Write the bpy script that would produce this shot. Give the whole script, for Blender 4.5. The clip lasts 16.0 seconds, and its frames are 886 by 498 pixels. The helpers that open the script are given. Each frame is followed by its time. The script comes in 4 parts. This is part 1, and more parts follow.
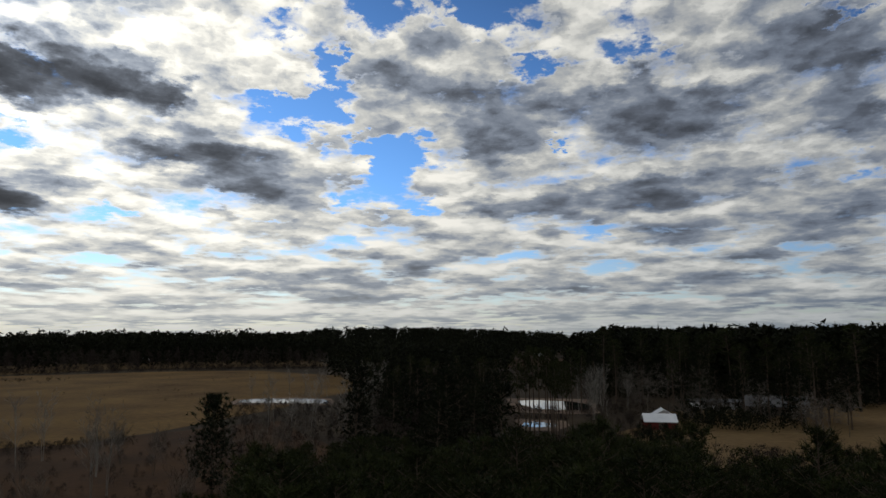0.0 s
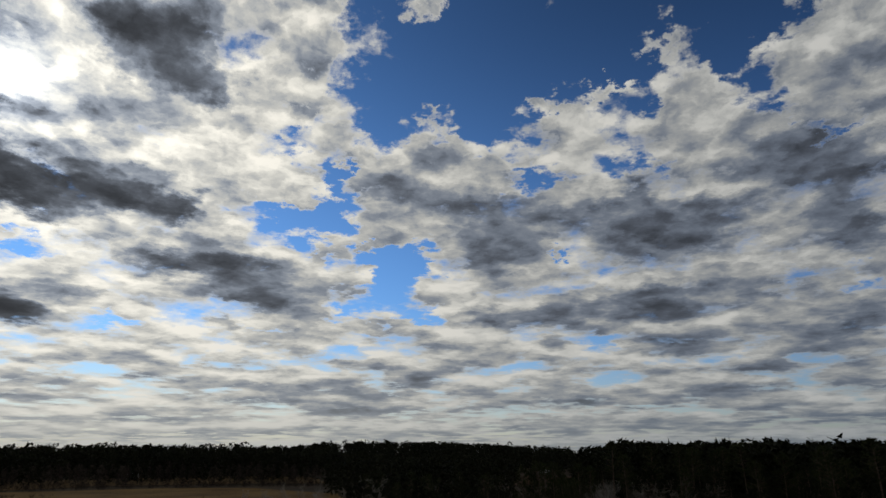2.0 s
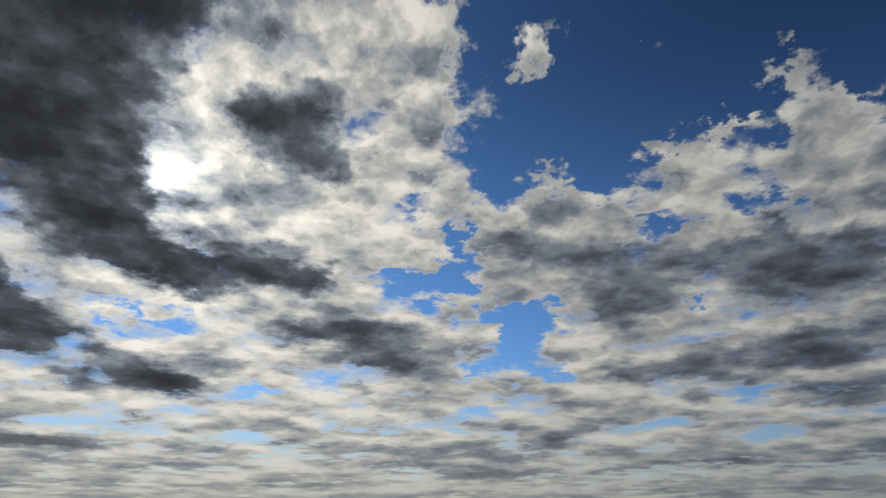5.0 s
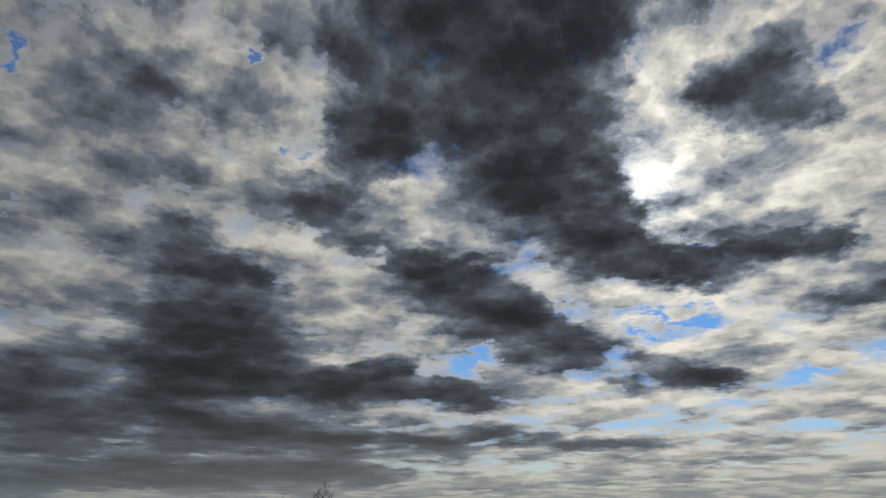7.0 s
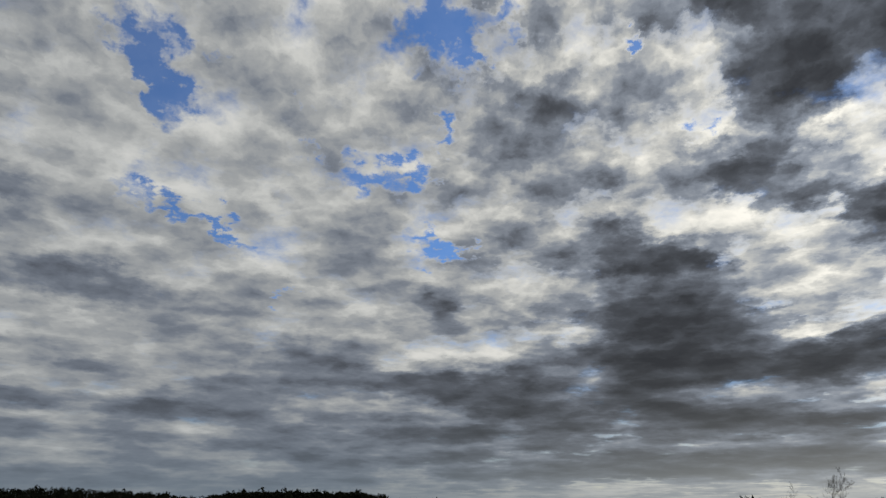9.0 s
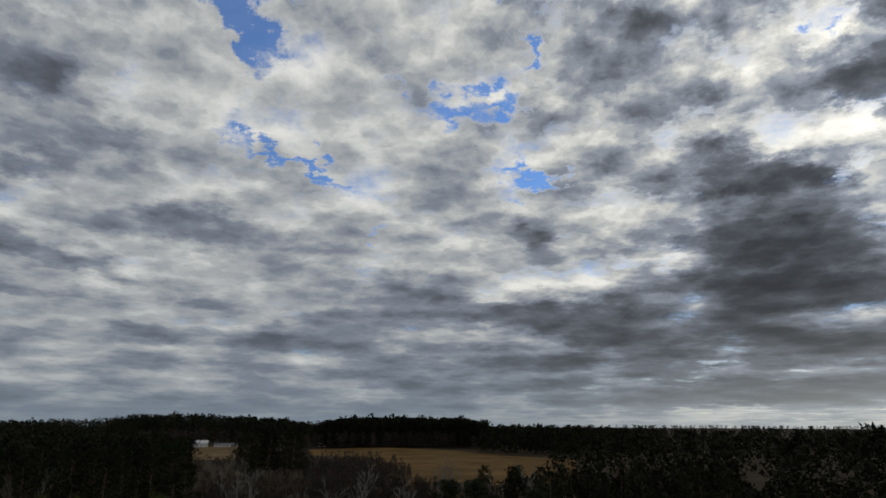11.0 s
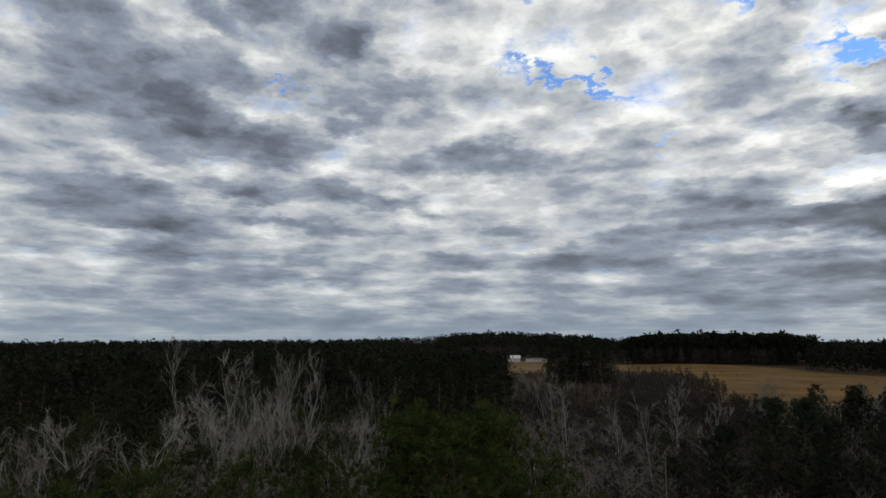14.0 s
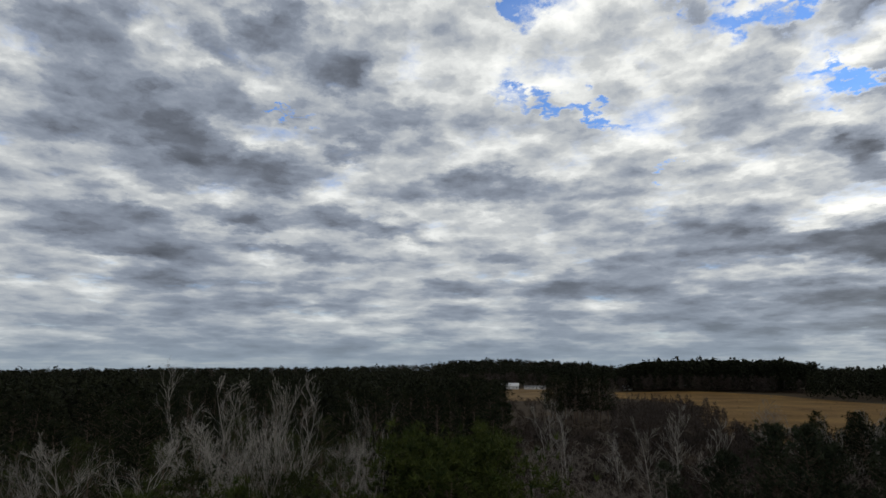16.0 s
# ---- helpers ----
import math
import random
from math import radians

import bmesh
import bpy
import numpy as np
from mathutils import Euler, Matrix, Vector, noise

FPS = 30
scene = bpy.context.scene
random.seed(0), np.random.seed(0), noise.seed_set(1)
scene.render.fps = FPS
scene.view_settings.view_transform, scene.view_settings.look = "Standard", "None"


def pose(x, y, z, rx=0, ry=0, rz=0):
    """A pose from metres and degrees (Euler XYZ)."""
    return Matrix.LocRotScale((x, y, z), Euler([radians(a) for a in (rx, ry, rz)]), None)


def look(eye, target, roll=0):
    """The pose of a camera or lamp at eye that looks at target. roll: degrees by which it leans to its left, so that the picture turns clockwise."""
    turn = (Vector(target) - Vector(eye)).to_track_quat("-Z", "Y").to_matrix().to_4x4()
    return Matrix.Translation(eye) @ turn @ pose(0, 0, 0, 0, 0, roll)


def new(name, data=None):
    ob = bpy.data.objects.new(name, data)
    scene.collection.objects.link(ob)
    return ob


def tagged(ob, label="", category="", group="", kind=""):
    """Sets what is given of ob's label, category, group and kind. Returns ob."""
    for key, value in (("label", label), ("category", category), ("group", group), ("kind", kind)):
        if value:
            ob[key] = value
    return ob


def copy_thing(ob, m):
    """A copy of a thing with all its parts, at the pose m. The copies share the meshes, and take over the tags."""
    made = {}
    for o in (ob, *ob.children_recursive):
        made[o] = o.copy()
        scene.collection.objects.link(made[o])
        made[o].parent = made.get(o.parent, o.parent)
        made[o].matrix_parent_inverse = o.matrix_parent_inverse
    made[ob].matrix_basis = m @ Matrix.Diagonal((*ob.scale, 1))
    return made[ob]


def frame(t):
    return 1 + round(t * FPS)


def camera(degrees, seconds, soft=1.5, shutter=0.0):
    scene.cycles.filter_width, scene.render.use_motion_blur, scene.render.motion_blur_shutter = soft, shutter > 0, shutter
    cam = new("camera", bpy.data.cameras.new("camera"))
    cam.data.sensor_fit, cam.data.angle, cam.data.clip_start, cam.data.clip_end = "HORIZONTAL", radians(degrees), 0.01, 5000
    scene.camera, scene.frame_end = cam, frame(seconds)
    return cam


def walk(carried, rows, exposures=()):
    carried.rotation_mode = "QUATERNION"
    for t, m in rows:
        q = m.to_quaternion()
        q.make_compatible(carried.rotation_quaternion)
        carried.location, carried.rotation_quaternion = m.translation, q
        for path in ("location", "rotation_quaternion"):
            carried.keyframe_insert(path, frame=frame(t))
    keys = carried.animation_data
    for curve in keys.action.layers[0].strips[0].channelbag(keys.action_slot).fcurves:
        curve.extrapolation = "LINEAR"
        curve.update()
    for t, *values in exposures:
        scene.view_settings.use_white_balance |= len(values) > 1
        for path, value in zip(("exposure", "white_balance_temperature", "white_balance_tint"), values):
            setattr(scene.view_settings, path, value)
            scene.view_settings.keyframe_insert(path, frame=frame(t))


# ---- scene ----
# ---- camera: a drone that hovers above the treetops, tilts up and pans to its left ----
cam = camera(69.7, 16.0)
PATH = [  # seconds, yaw, pitch, roll, height
    (0.0, 0.0, 7.64, 0.07, 24.3), (0.5, 0.06, 7.55, 0.06, 24.1), (1.0, 0.11, 11.98, -0.06, 24.0), (1.5, 0.14, 17.46, -0.07, 24.0),
    (2.0, 0.2, 17.49, -0.12, 24.0), (2.5, 0.27, 17.97, -0.15, 24.0), (3.0, 0.33, 22.55, -0.15, 24.0), (3.2, 0.4, 23.0, -0.1, 24.0),
    (4.3, 4.4, 22.85, -0.05, 24.0), (5.3, 15.94, 22.59, 0.0, 24.0), (5.5, 19.02, 22.54, -0.03, 24.0), (6.0, 31.4, 22.4, -0.06, 24.0),
    (6.5, 45.87, 22.3, -0.05, 24.0), (7.0, 58.11, 22.25, 0.0, 24.0), (7.5, 69.7, 22.19, 0.0, 24.0), (8.0, 81.62, 22.24, 0.0, 24.0),
    (8.5, 92.58, 22.17, 0.0, 24.0), (8.7, 95.77, 22.04, -0.05, 24.0), (9.3, 99.6, 20.6, -0.1, 24.0), (9.8, 100.2, 18.7, -0.14, 24.0),
    (10.3, 100.8, 17.1, -0.18, 24.1), (10.8, 103.43, 16.15, -0.2, 24.2), (11.0, 107.15, 15.33, -0.2, 24.2), (11.5, 122.71, 15.07, -0.15, 24.3),
    (12.0, 129.4, 15.04, -0.18, 24.3), (12.5, 129.56, 15.08, -0.12, 24.3), (13.0, 130.21, 13.27, -0.04, 24.2), (13.5, 131.92, 10.72, 0.08, 24.1),
    (14.0, 133.43, 8.13, 0.12, 24.05), (14.5, 133.48, 7.23, 0.1, 24.0), (15.0, 133.4, 7.29, 0.2, 23.9), (15.5, 133.29, 8.78, 0.25, 23.8),
    (16.0, 133.24, 10.56, 0.15, 23.7),
]
EXPOSURES = [(0.0, -0.7), (0.6, -0.7), (1.5, -0.95), (2.4, -1.2), (3.0, -1.32), (5.5, -1.35), (6.5, -1.45), (7.2, -1.45), (8.0, -1.1), (8.5, -0.88), (10.8, -0.55), (12.5, -0.36), (13.2, -0.27), (14.3, 0.08), (16.0, 0.0)]
walk(cam, [(t, pose(0, 0, z, 90 + pitch, roll, yaw)) for t, yaw, pitch, roll, z in PATH], EXPOSURES)

# ---- sky: blue air with a broken deck of cumulus, as azimuth, elevation, half width, half height (degrees) and strength ----
SUN_AZ, SUN_EL = 38.4, 26.6
BLUE_A = (
    (-35.3, 36.3, 2.7, 2.3, 0, 1.1),
    (-34.1, 12, 1.5, 0.7, 0, 0.5),
    (-33.5, 24.4, 2, 0.6, 0, 0.6),
    (-30.1, 26.6, 2.5, 1.2, 15, 0.8),
    (-29.5, 36.4, 4.6, 3.7, 0, 1.2),
    (-29.2, 29.2, 1.7, 0.9, 0, 0.6),
    (-29, 13.2, 1.9, 1.2, 0, 0.6),
    (-28, 32.2, 3, 1.7, 0, 1),
    (-27.8, 7, 4.4, 0.6, 0, 0.6),
    (-20.1, 38.5, 6.2, 4, 0, 1.2),
    (-19.2, 29.7, 1.8, 1.9, 0, 0.8),
    (-18.5, 24.4, 1.8, 1.6, 0, 0.9),
    (-16.8, 3.3, 3.5, 0.4, 0, 0.45),
    (-14.8, 6, 2.7, 0.6, 0, 0.5),
    (-14.1, 32.3, 6.2, 1.7, 0, 1.1),
    (-13.7, 9.1, 1.2, 0.9, 0, 0.8),
)
BLUE_B = (
    (-10.8, 16.1, 0.6, 0.7, 0, 1.2),
    (-9.9, 37.1, 6.2, 5.7, 0, 1.2),
    (-8.3, 23.6, 3, 0.9, 0, 0.9),
    (-7.1, 3, 2.8, 0.6, 0, 0.45),
    (-6.9, 7.1, 1.4, 0.5, 0, 0.5),
    (-4.3, 35.5, 5.4, 5.4, 0, 1.2),
    (-3.5, 29.1, 4, 2.1, 0, 1.1),
    (3.1, 11.5, 2.5, 0.7, 0, 0.7),
    (4.2, 14, 2.7, 2.2, 0, 1.1),
    (5.3, 32.1, 4.5, 4.2, 0, 1.2),
    (5.3, 16.5, 4, 1.4, 0, 1.1),
    (6, 41.1, 2.3, 3.7, 0, 1.1),
    (8.7, 12.2, 2, 0.6, 0, 0.8),
    (9.9, 8, 3.8, 0.7, 0, 0.6),
    (10.3, 23.3, 1.2, 2.5, -10, 1),
)
BLUE_C = (
    (13.3, 19.6, 3.9, 1.4, 0, 1.1),
    (14.5, 26.5, 1.5, 1.4, 30, 0.6),
    (16.3, 9.7, 1.9, 0.4, 0, 0.6),
    (21.8, 6.9, 2.6, 0.4, 0, 0.4),
    (27.7, 9.8, 2.5, 0.5, 0, 0.6),
    (28.9, 5.9, 3.6, 0.5, 0, 0.45),
    (34.9, 14.6, 1.9, 0.4, 0, 0.5),
    (37.7, 7.4, 2.9, 0.6, 0, 0.5),
    (38.8, 15.2, 4, 0.6, 0, 0.7),
    (55.7, 12.3, 1.9, 0.7, 0, 0.9),
    (73.3, 29.9, 0.7, 0.7, 0, 0.5),
    (77.7, 36.9, 0.8, 0.8, 0, 0.6),
    (78.5, 37.2, 0.7, 1, 0, 0.8),
    (90.9, 41.8, 1.9, 1.3, 0, 0.7),
    (95.3, 38.5, 1, 1.4, 0, 0.6),
)
BLUE_D = (
    (98, 21.4, 2.9, 0.9, 8, 1.1),
    (98.7, 32.1, 0.7, 1.2, 15, 0.8),
    (99.2, 40.7, 3.5, 3, 25, 1.2),
    (100.8, 27.6, 2.5, 1.1, 0, 0.7),
    (105.2, 27.7, 3.9, 1.3, 0, 0.7),
    (111.4, 29.2, 0.9, 0.7, 0, 0.6),
    (113.2, 34.2, 0.7, 0.9, 0, 0.6),
    (113.4, 16.8, 0.6, 0.5, 0, 0.6),
    (119.2, 21.9, 2.6, 0.7, 35, 0.9),
    (121.1, 35.9, 1.1, 0.6, 0, 0.5),
    (123.9, 23.1, 3.3, 0.8, 15, 0.9),
    (125, 36.6, 1.4, 1.6, 0, 0.8),
    (127.2, 33.3, 4.7, 1.4, 55, 1.25),
    (128.6, 23.5, 1.2, 0.7, 0, 0.5),
    (147.8, 21.7, 2.3, 0.4, 5, 0.8),
)
WHITE_A = (
    (-40.1, 33.7, 1.4, 2.2, 0, 1),
    (-37.2, 26.1, 1.9, 1.1, 0, 0.8),
    (-35.9, 30.4, 3.4, 2.6, -20, 1.2),
    (-26.7, 23.6, 4.4, 2.3, 20, 1),
    (-24.7, 28.3, 2.3, 1.9, 0, 1.1),
    (-21.4, 33.2, 2.4, 1, 0, 0.9),
    (-19.9, 38.9, 0.4, 0.4, 0, 0.5),
    (-16.3, 29.9, 2, 0.9, -25, 0.9),
    (-14.5, 21.9, 2.9, 0.9, 0, 0.8),
    (-12.9, 26.6, 1.6, 1.6, 45, 1),
    (-10.3, 29, 1.6, 1, 20, 1),
    (-9.9, 41, 0.8, 0.7, 0, 0.8),
)
WHITE_B = (
    (-0.6, 24.6, 5.3, 1.8, 5, 0.9),
    (-0.5, 12.5, 1.6, 1.9, 0, 0.8),
    (0.8, 16.5, 1.2, 1.4, 0, 0.8),
    (1.8, 38.7, 1.7, 1.9, -20, 1.1),
    (2, 28.6, 1.4, 0.5, 15, 0.8),
    (4.9, 20, 3.3, 1.3, 0, 0.8),
    (6.6, 10.5, 2, 0.5, 0, 0.6),
    (7.5, 18.5, 1.3, 0.7, 0, 0.8),
    (7.8, 24.5, 1.8, 2.1, 0, 0.9),
    (7.8, 14.9, 1.6, 0.8, 0, 0.9),
    (11.5, 17, 2, 0.7, -20, 0.8),
)
WHITE_C = (
    (14.3, 29.9, 1.7, 2.7, 0, 0.9),
    (14.5, 38.5, 2.2, 5.1, 0, 1.1),
    (15.2, 22.9, 2.7, 1.9, 0, 1),
    (18.1, 40.8, 2.7, 2.7, 0, 0.8),
    (26.7, 28, 7.5, 5.3, 0, 0.6),
    (34.3, 32.9, 2.9, 4.4, 0, 0.6),
    (37.6, 26.7, 3, 2.5, 0, 0.7),
    (56, 23, 3, 1.2, 25, 0.5),
    (62.7, 25.9, 2.9, 1.9, 30, 0.5),
    (68.8, 16.5, 3.2, 1.6, 0, 0.8),
    (69.4, 12.2, 5.3, 1.1, 0, 0.4),
    (129.8, 28.5, 2.7, 3.1, 30, 0.7),
)
GREY_A = (
    (-34.7, 16.2, 2.3, 2.3, -30, 0.4),
    (-33.1, 20.9, 2.4, 3.6, -20, 0.35),
    (-32.6, 8.5, 2.3, 0.7, -10, 0.35),
    (-26.9, 4.3, 3.2, 0.8, 0, 0.21),
    (-23.4, 18, 3.2, 1.6, 0, 0.4),
    (-20.8, 4.5, 2.6, 0.5, 0, 0.17),
    (-19.5, 20.9, 1.9, 1.2, 0, 0.3),
    (-19.2, 11.6, 4.1, 2.3, 5, 0.6),
    (-18.8, 2, 12.7, 0.6, 0, 0.17),
    (-18.7, 8.2, 3.1, 0.8, 0, 0.35),
    (-17.3, 15.8, 4.7, 1.2, 0, 0.2),
    (-16.8, 19.2, 5.3, 2.4, 0, 0.6),
    (-12.3, 3.9, 1.4, 0.5, 0, 0.24),
    (-10.1, 12.1, 4.4, 1.5, -5, 0.6),
    (-9.9, 8.9, 2.9, 0.7, 0, 0.3),
)
GREY_B = (
    (-5.4, 20, 4.3, 3, 0, 0.6),
    (-4.7, 16, 3, 1.3, 0, 0.4),
    (-3.5, 11, 2.5, 1, 0, 0.35),
    (-3.4, 6.6, 1.4, 0.5, 0, 0.21),
    (2.8, 22.6, 2.8, 2, 20, 0.28),
    (6.8, 4.8, 2.8, 0.7, 5, 0.28),
    (8.2, 3, 3.2, 0.6, 0, 0.28),
    (16.1, 3.8, 2.7, 0.4, 0, 0.17),
    (16.9, 7.1, 2, 0.6, 0, 0.17),
    (17.7, 13.9, 4.2, 2.1, 25, 0.6),
    (20.1, 10.5, 2, 0.8, 5, 0.5),
    (22.1, 29.6, 1.8, 1.8, 30, 0.5),
    (23.8, 19.9, 2, 1.1, 0, 0.5),
    (24.4, 15.2, 4, 1.6, 5, 0.5),
    (24.4, 2.4, 4.9, 0.4, 0, 0.14),
)
GREY_C = (
    (28.3, 32.5, 4.5, 3.5, 25, 0.95),
    (28.4, 20.2, 4.1, 1.8, 15, 0.8),
    (29.2, 24.2, 3.4, 1.5, 15, 0.3),
    (30.9, 11.7, 2, 0.9, 0, 0.3),
    (34.6, 10, 1.9, 0.9, 10, 0.5),
    (35.3, 19.3, 4.1, 1.7, 20, 0.8),
    (37, 19.6, 5, 1.6, 15, 1),
    (37, 10.4, 2.9, 1.3, 5, 0.75),
    (41, 12.2, 1.5, 0.9, 0, 0.4),
    (41.5, 9.8, 2, 0.8, 20, 0.6),
    (42.7, 5.1, 3.8, 0.4, 3, 0.7),
    (42.8, 23.3, 3, 3.3, 40, 1.2),
    (44.9, 36.8, 3.9, 7.3, 0, 0.95),
    (46.1, 41.9, 5.6, 3.7, 0, 0.8),
    (47.1, 13.8, 4, 2.1, 25, 1.2),
)
GREY_D = (
    (49.5, 27.9, 5.8, 5.5, 40, 1.05),
    (51.9, 5.7, 5.2, 0.8, 3, 0.9),
    (54.5, 17.1, 5.5, 3.2, 25, 1.3),
    (55, 8.5, 2.2, 0.7, 0, 0.8),
    (56, 37.8, 8.5, 6.1, 30, 1),
    (57, 9.6, 3.3, 1.2, 5, 1),
    (59.3, 19.3, 3.9, 2, 30, 1.1),
    (60.4, 5.4, 3.6, 0.8, 10, 0.5),
    (61.5, 2.7, 6.6, 0.7, 0, 0.4),
    (63.8, 11, 3.7, 1.2, -20, 1),
    (65.9, 30.3, 3.7, 3.3, 40, 1),
    (67.7, 9.8, 5.7, 1.4, 0, 1.1),
    (70.1, 24.8, 5, 2, 35, 0.8),
    (72.5, 5.8, 9.3, 1.1, 5, 0.9),
    (73.1, 13.6, 4.3, 1.1, 15, 0.7),
    (73.9, 2.5, 9.7, 1, 0, 0.9),
)
GREY_E = (
    (75.2, 17.9, 4.2, 1.5, 25, 0.6),
    (77.3, 10.5, 5.1, 1.6, 0, 0.85),
    (79.3, 14.1, 5.1, 1.8, 10, 0.75),
    (79.7, 19.7, 4.8, 2.4, 30, 0.7),
    (81.3, 16.8, 4.9, 2.7, 30, 0.15),
    (81.6, 11.9, 3.4, 1.4, 0, 0.4),
    (81.9, 8.1, 5.7, 1.3, 0, 0.5),
    (83.2, 27.5, 5, 3, 10, 0.2),
    (85.2, 11.6, 6.4, 1.2, 8, 0.5),
    (86.6, 14.6, 3, 1, 0, 0.3),
    (87, 2.2, 11.5, 0.9, 0, 0.4),
    (87.4, 21.1, 4.6, 3, 20, 0.25),
    (87.5, 32.2, 5.4, 4, 0, 0.26),
    (93.8, 8.3, 6.3, 1.9, 5, 0.5),
    (96.7, 4.9, 7.1, 0.7, 0, 0.3),
)
GREY_F = (
    (99.1, 16, 2.5, 1.5, 15, 0.4),
    (101.8, 9.6, 4.8, 1.2, 0, 0.45),
    (111.5, 11.5, 6, 2.1, 10, 0.45),
    (117.5, 7.5, 8.4, 1.5, 0, 0.4),
    (123.3, 6.7, 5, 0.7, 0, 0.28),
    (124.5, 1.3, 19.5, 0.9, 0, 0.3),
    (127.8, 15.8, 8.1, 1.8, 3, 0.55),
    (128.4, 9.8, 3.5, 0.9, 0, 0.28),
    (129.4, 4.7, 5, 0.5, 0, 0.21),
    (130.9, 7.2, 4, 0.8, 0, 0.36),
    (135.8, 22.3, 4, 2, 20, 0.32),
    (138.7, 12.2, 6, 0.9, 8, 0.44),
    (139.4, 31.6, 4.2, 2.8, 20, 0.23),
    (141.6, 9.6, 4.9, 0.7, 5, 0.24),
    (142.1, 19, 3.4, 1.2, 0, 0.46),
)
GREY_G = (
    (142.4, 25.8, 3.3, 3.3, -10, 0.44),
    (144.3, 5.1, 7.2, 0.5, 0, 0.24),
    (146.8, 6.9, 3.8, 0.6, 0, 0.24),
    (148.4, 10.3, 4.7, 0.7, 5, 0.34),
    (149.9, 29.1, 3.1, 2.7, 30, 0.4),
    (150.8, 16.8, 5.1, 1.6, 5, 0.52),
    (151.4, 12.9, 3.2, 0.9, 10, 0.44),
    (153.1, 1.6, 17.5, 1.1, 0, 0.34),
    (154, 25.3, 1.7, 2.6, -20, 0.34),
    (156.1, 6.5, 6, 1, 5, 0.36),
    (158.8, 9.5, 5, 0.8, 0, 0.38),
    (161.2, 3.6, 7.9, 0.6, 0, 0.28),
    (161.4, 20.7, 5.7, 2, 15, 0.46),
    (161.8, 11.4, 4.9, 1.6, 5, 0.57),
    (165.9, 26.9, 4.4, 2.2, 0, 0.4),
)
LIT_A = (
    (18.3, 26.6, 3.9, 5.2, 0, -0.12),
    (34.4, 31.4, 1.5, 4.4, 0, -0.15),
    (37.6, 26.7, 2.5, 2, -20, -0.25),
    (47.7, 18.8, 2.5, 1, 15, -0.25),
    (56, 23, 3.5, 1.1, 25, -0.3),
    (59.8, 11.2, 1.3, 0.6, -40, -0.4),
    (62.7, 25.9, 3.1, 1.7, 30, -0.2),
    (64.2, 21.3, 1.2, 0.7, 0, -0.35),
    (67.7, 12.3, 4, 0.4, 5, -0.25),
    (67.9, 35.7, 1.1, 1.8, -40, -0.25),
    (68.8, 16.5, 3.2, 1.1, 5, -0.35),
    (72.3, 21.2, 1.5, 1.1, 20, -0.3),
)
LIT_B = (
    (73.6, 30.3, 2.6, 1.5, 20, -0.25),
    (83.6, 13.2, 2, 0.6, 15, -0.2),
    (86, 38.4, 4.3, 1.9, 0, -0.25),
    (89.4, 5.4, 5.7, 0.5, 0, -0.15),
    (95.8, 11.6, 2.5, 1, 10, -0.2),
    (101.9, 12, 2.9, 1, 10, -0.25),
    (109, 40.1, 4.1, 2.5, 0, -0.2),
    (109.6, 23.3, 3.8, 1.9, 0, -0.15),
    (111.8, 6.4, 1.3, 0.5, 0, -0.15),
    (118.9, 26.4, 7.1, 3.8, 0, -0.2),
    (126.9, 4.2, 1.5, 0.5, 20, -0.2),
    (129.4, 8.2, 4.6, 0.5, 0, -0.15),
    (130.4, 12.6, 4.1, 0.8, 5, -0.2),
)
LIT_C = (
    (133.8, 28.2, 6.7, 4.3, 0, -0.16),
    (137.4, 3.2, 1.5, 0.4, 10, -0.25),
    (137.6, 10.7, 3.5, 0.5, 5, -0.2),
    (138.8, 14.2, 4, 0.7, 10, -0.25),
    (141.3, 3.2, 1.9, 0.4, 10, -0.2),
    (149.2, 20.1, 4.7, 0.7, 5, -0.2),
    (150.8, 11.3, 4.2, 0.6, 0, -0.25),
    (155.3, 24.8, 0.9, 0.9, 0, -0.2),
    (159.3, 13.7, 2.1, 0.6, 10, -0.2),
    (160.7, 8.7, 2.5, 0.4, 0, -0.2),
    (162.1, 25.8, 2.4, 1.2, 0, -0.12),
    (162.7, 15.7, 2.8, 1.2, 20, -0.2),
)
BROAD = (
    (-30.6, 20.4, 9.0, 7.0, 0, 0.2),
    (0.4, 4.1, 37.1, 3.2, 0, 0.15),
    (-29.1, 9.4, 9.8, 5.3, 0, 0.2),
    (-15.0, 52.0, 28.0, 7.0, 0, -0.2),
    (45.7, 44.5, 11.4, 5.2, 0, 0.9),
    (65.0, 37.0, 6.5, 4.5, 30, 0.5),
    (82.0, 8.5, 14.0, 5.5, 0, 0.38),
    (114.0, 10.0, 10.0, 5.0, 0, 0.08),
    (89.0, 33.0, 8.0, 7.0, 0, 0.2),
    (102.0, 4.2, 18.0, 2.6, 0, 0.3),
    (129.5, 4.6, 38.2, 3.4, 0, 0.2),
    (158.5, 18.3, 16.0, 12.0, 0, 0.34),
)
HIGH_BLUE = ((-4.5, 47.0, 13.4, 3.8, 0, 1.3), (-28.0, 46.0, 14.0, 6.0, 0, 1.3))


world = bpy.data.worlds.new("sky")
scene.world = world
world.use_nodes = True
WT = world.node_tree
WT.nodes.clear()


def wnode(kind, **sockets):
    n = WT.nodes.new(kind)
    for key, v in sockets.items():
        wset(n.inputs[key], v)
    return n


def wset(socket, v):
    if isinstance(v, bpy.types.NodeSocket):
        WT.links.new(v, socket)
    else:
        socket.default_value = v


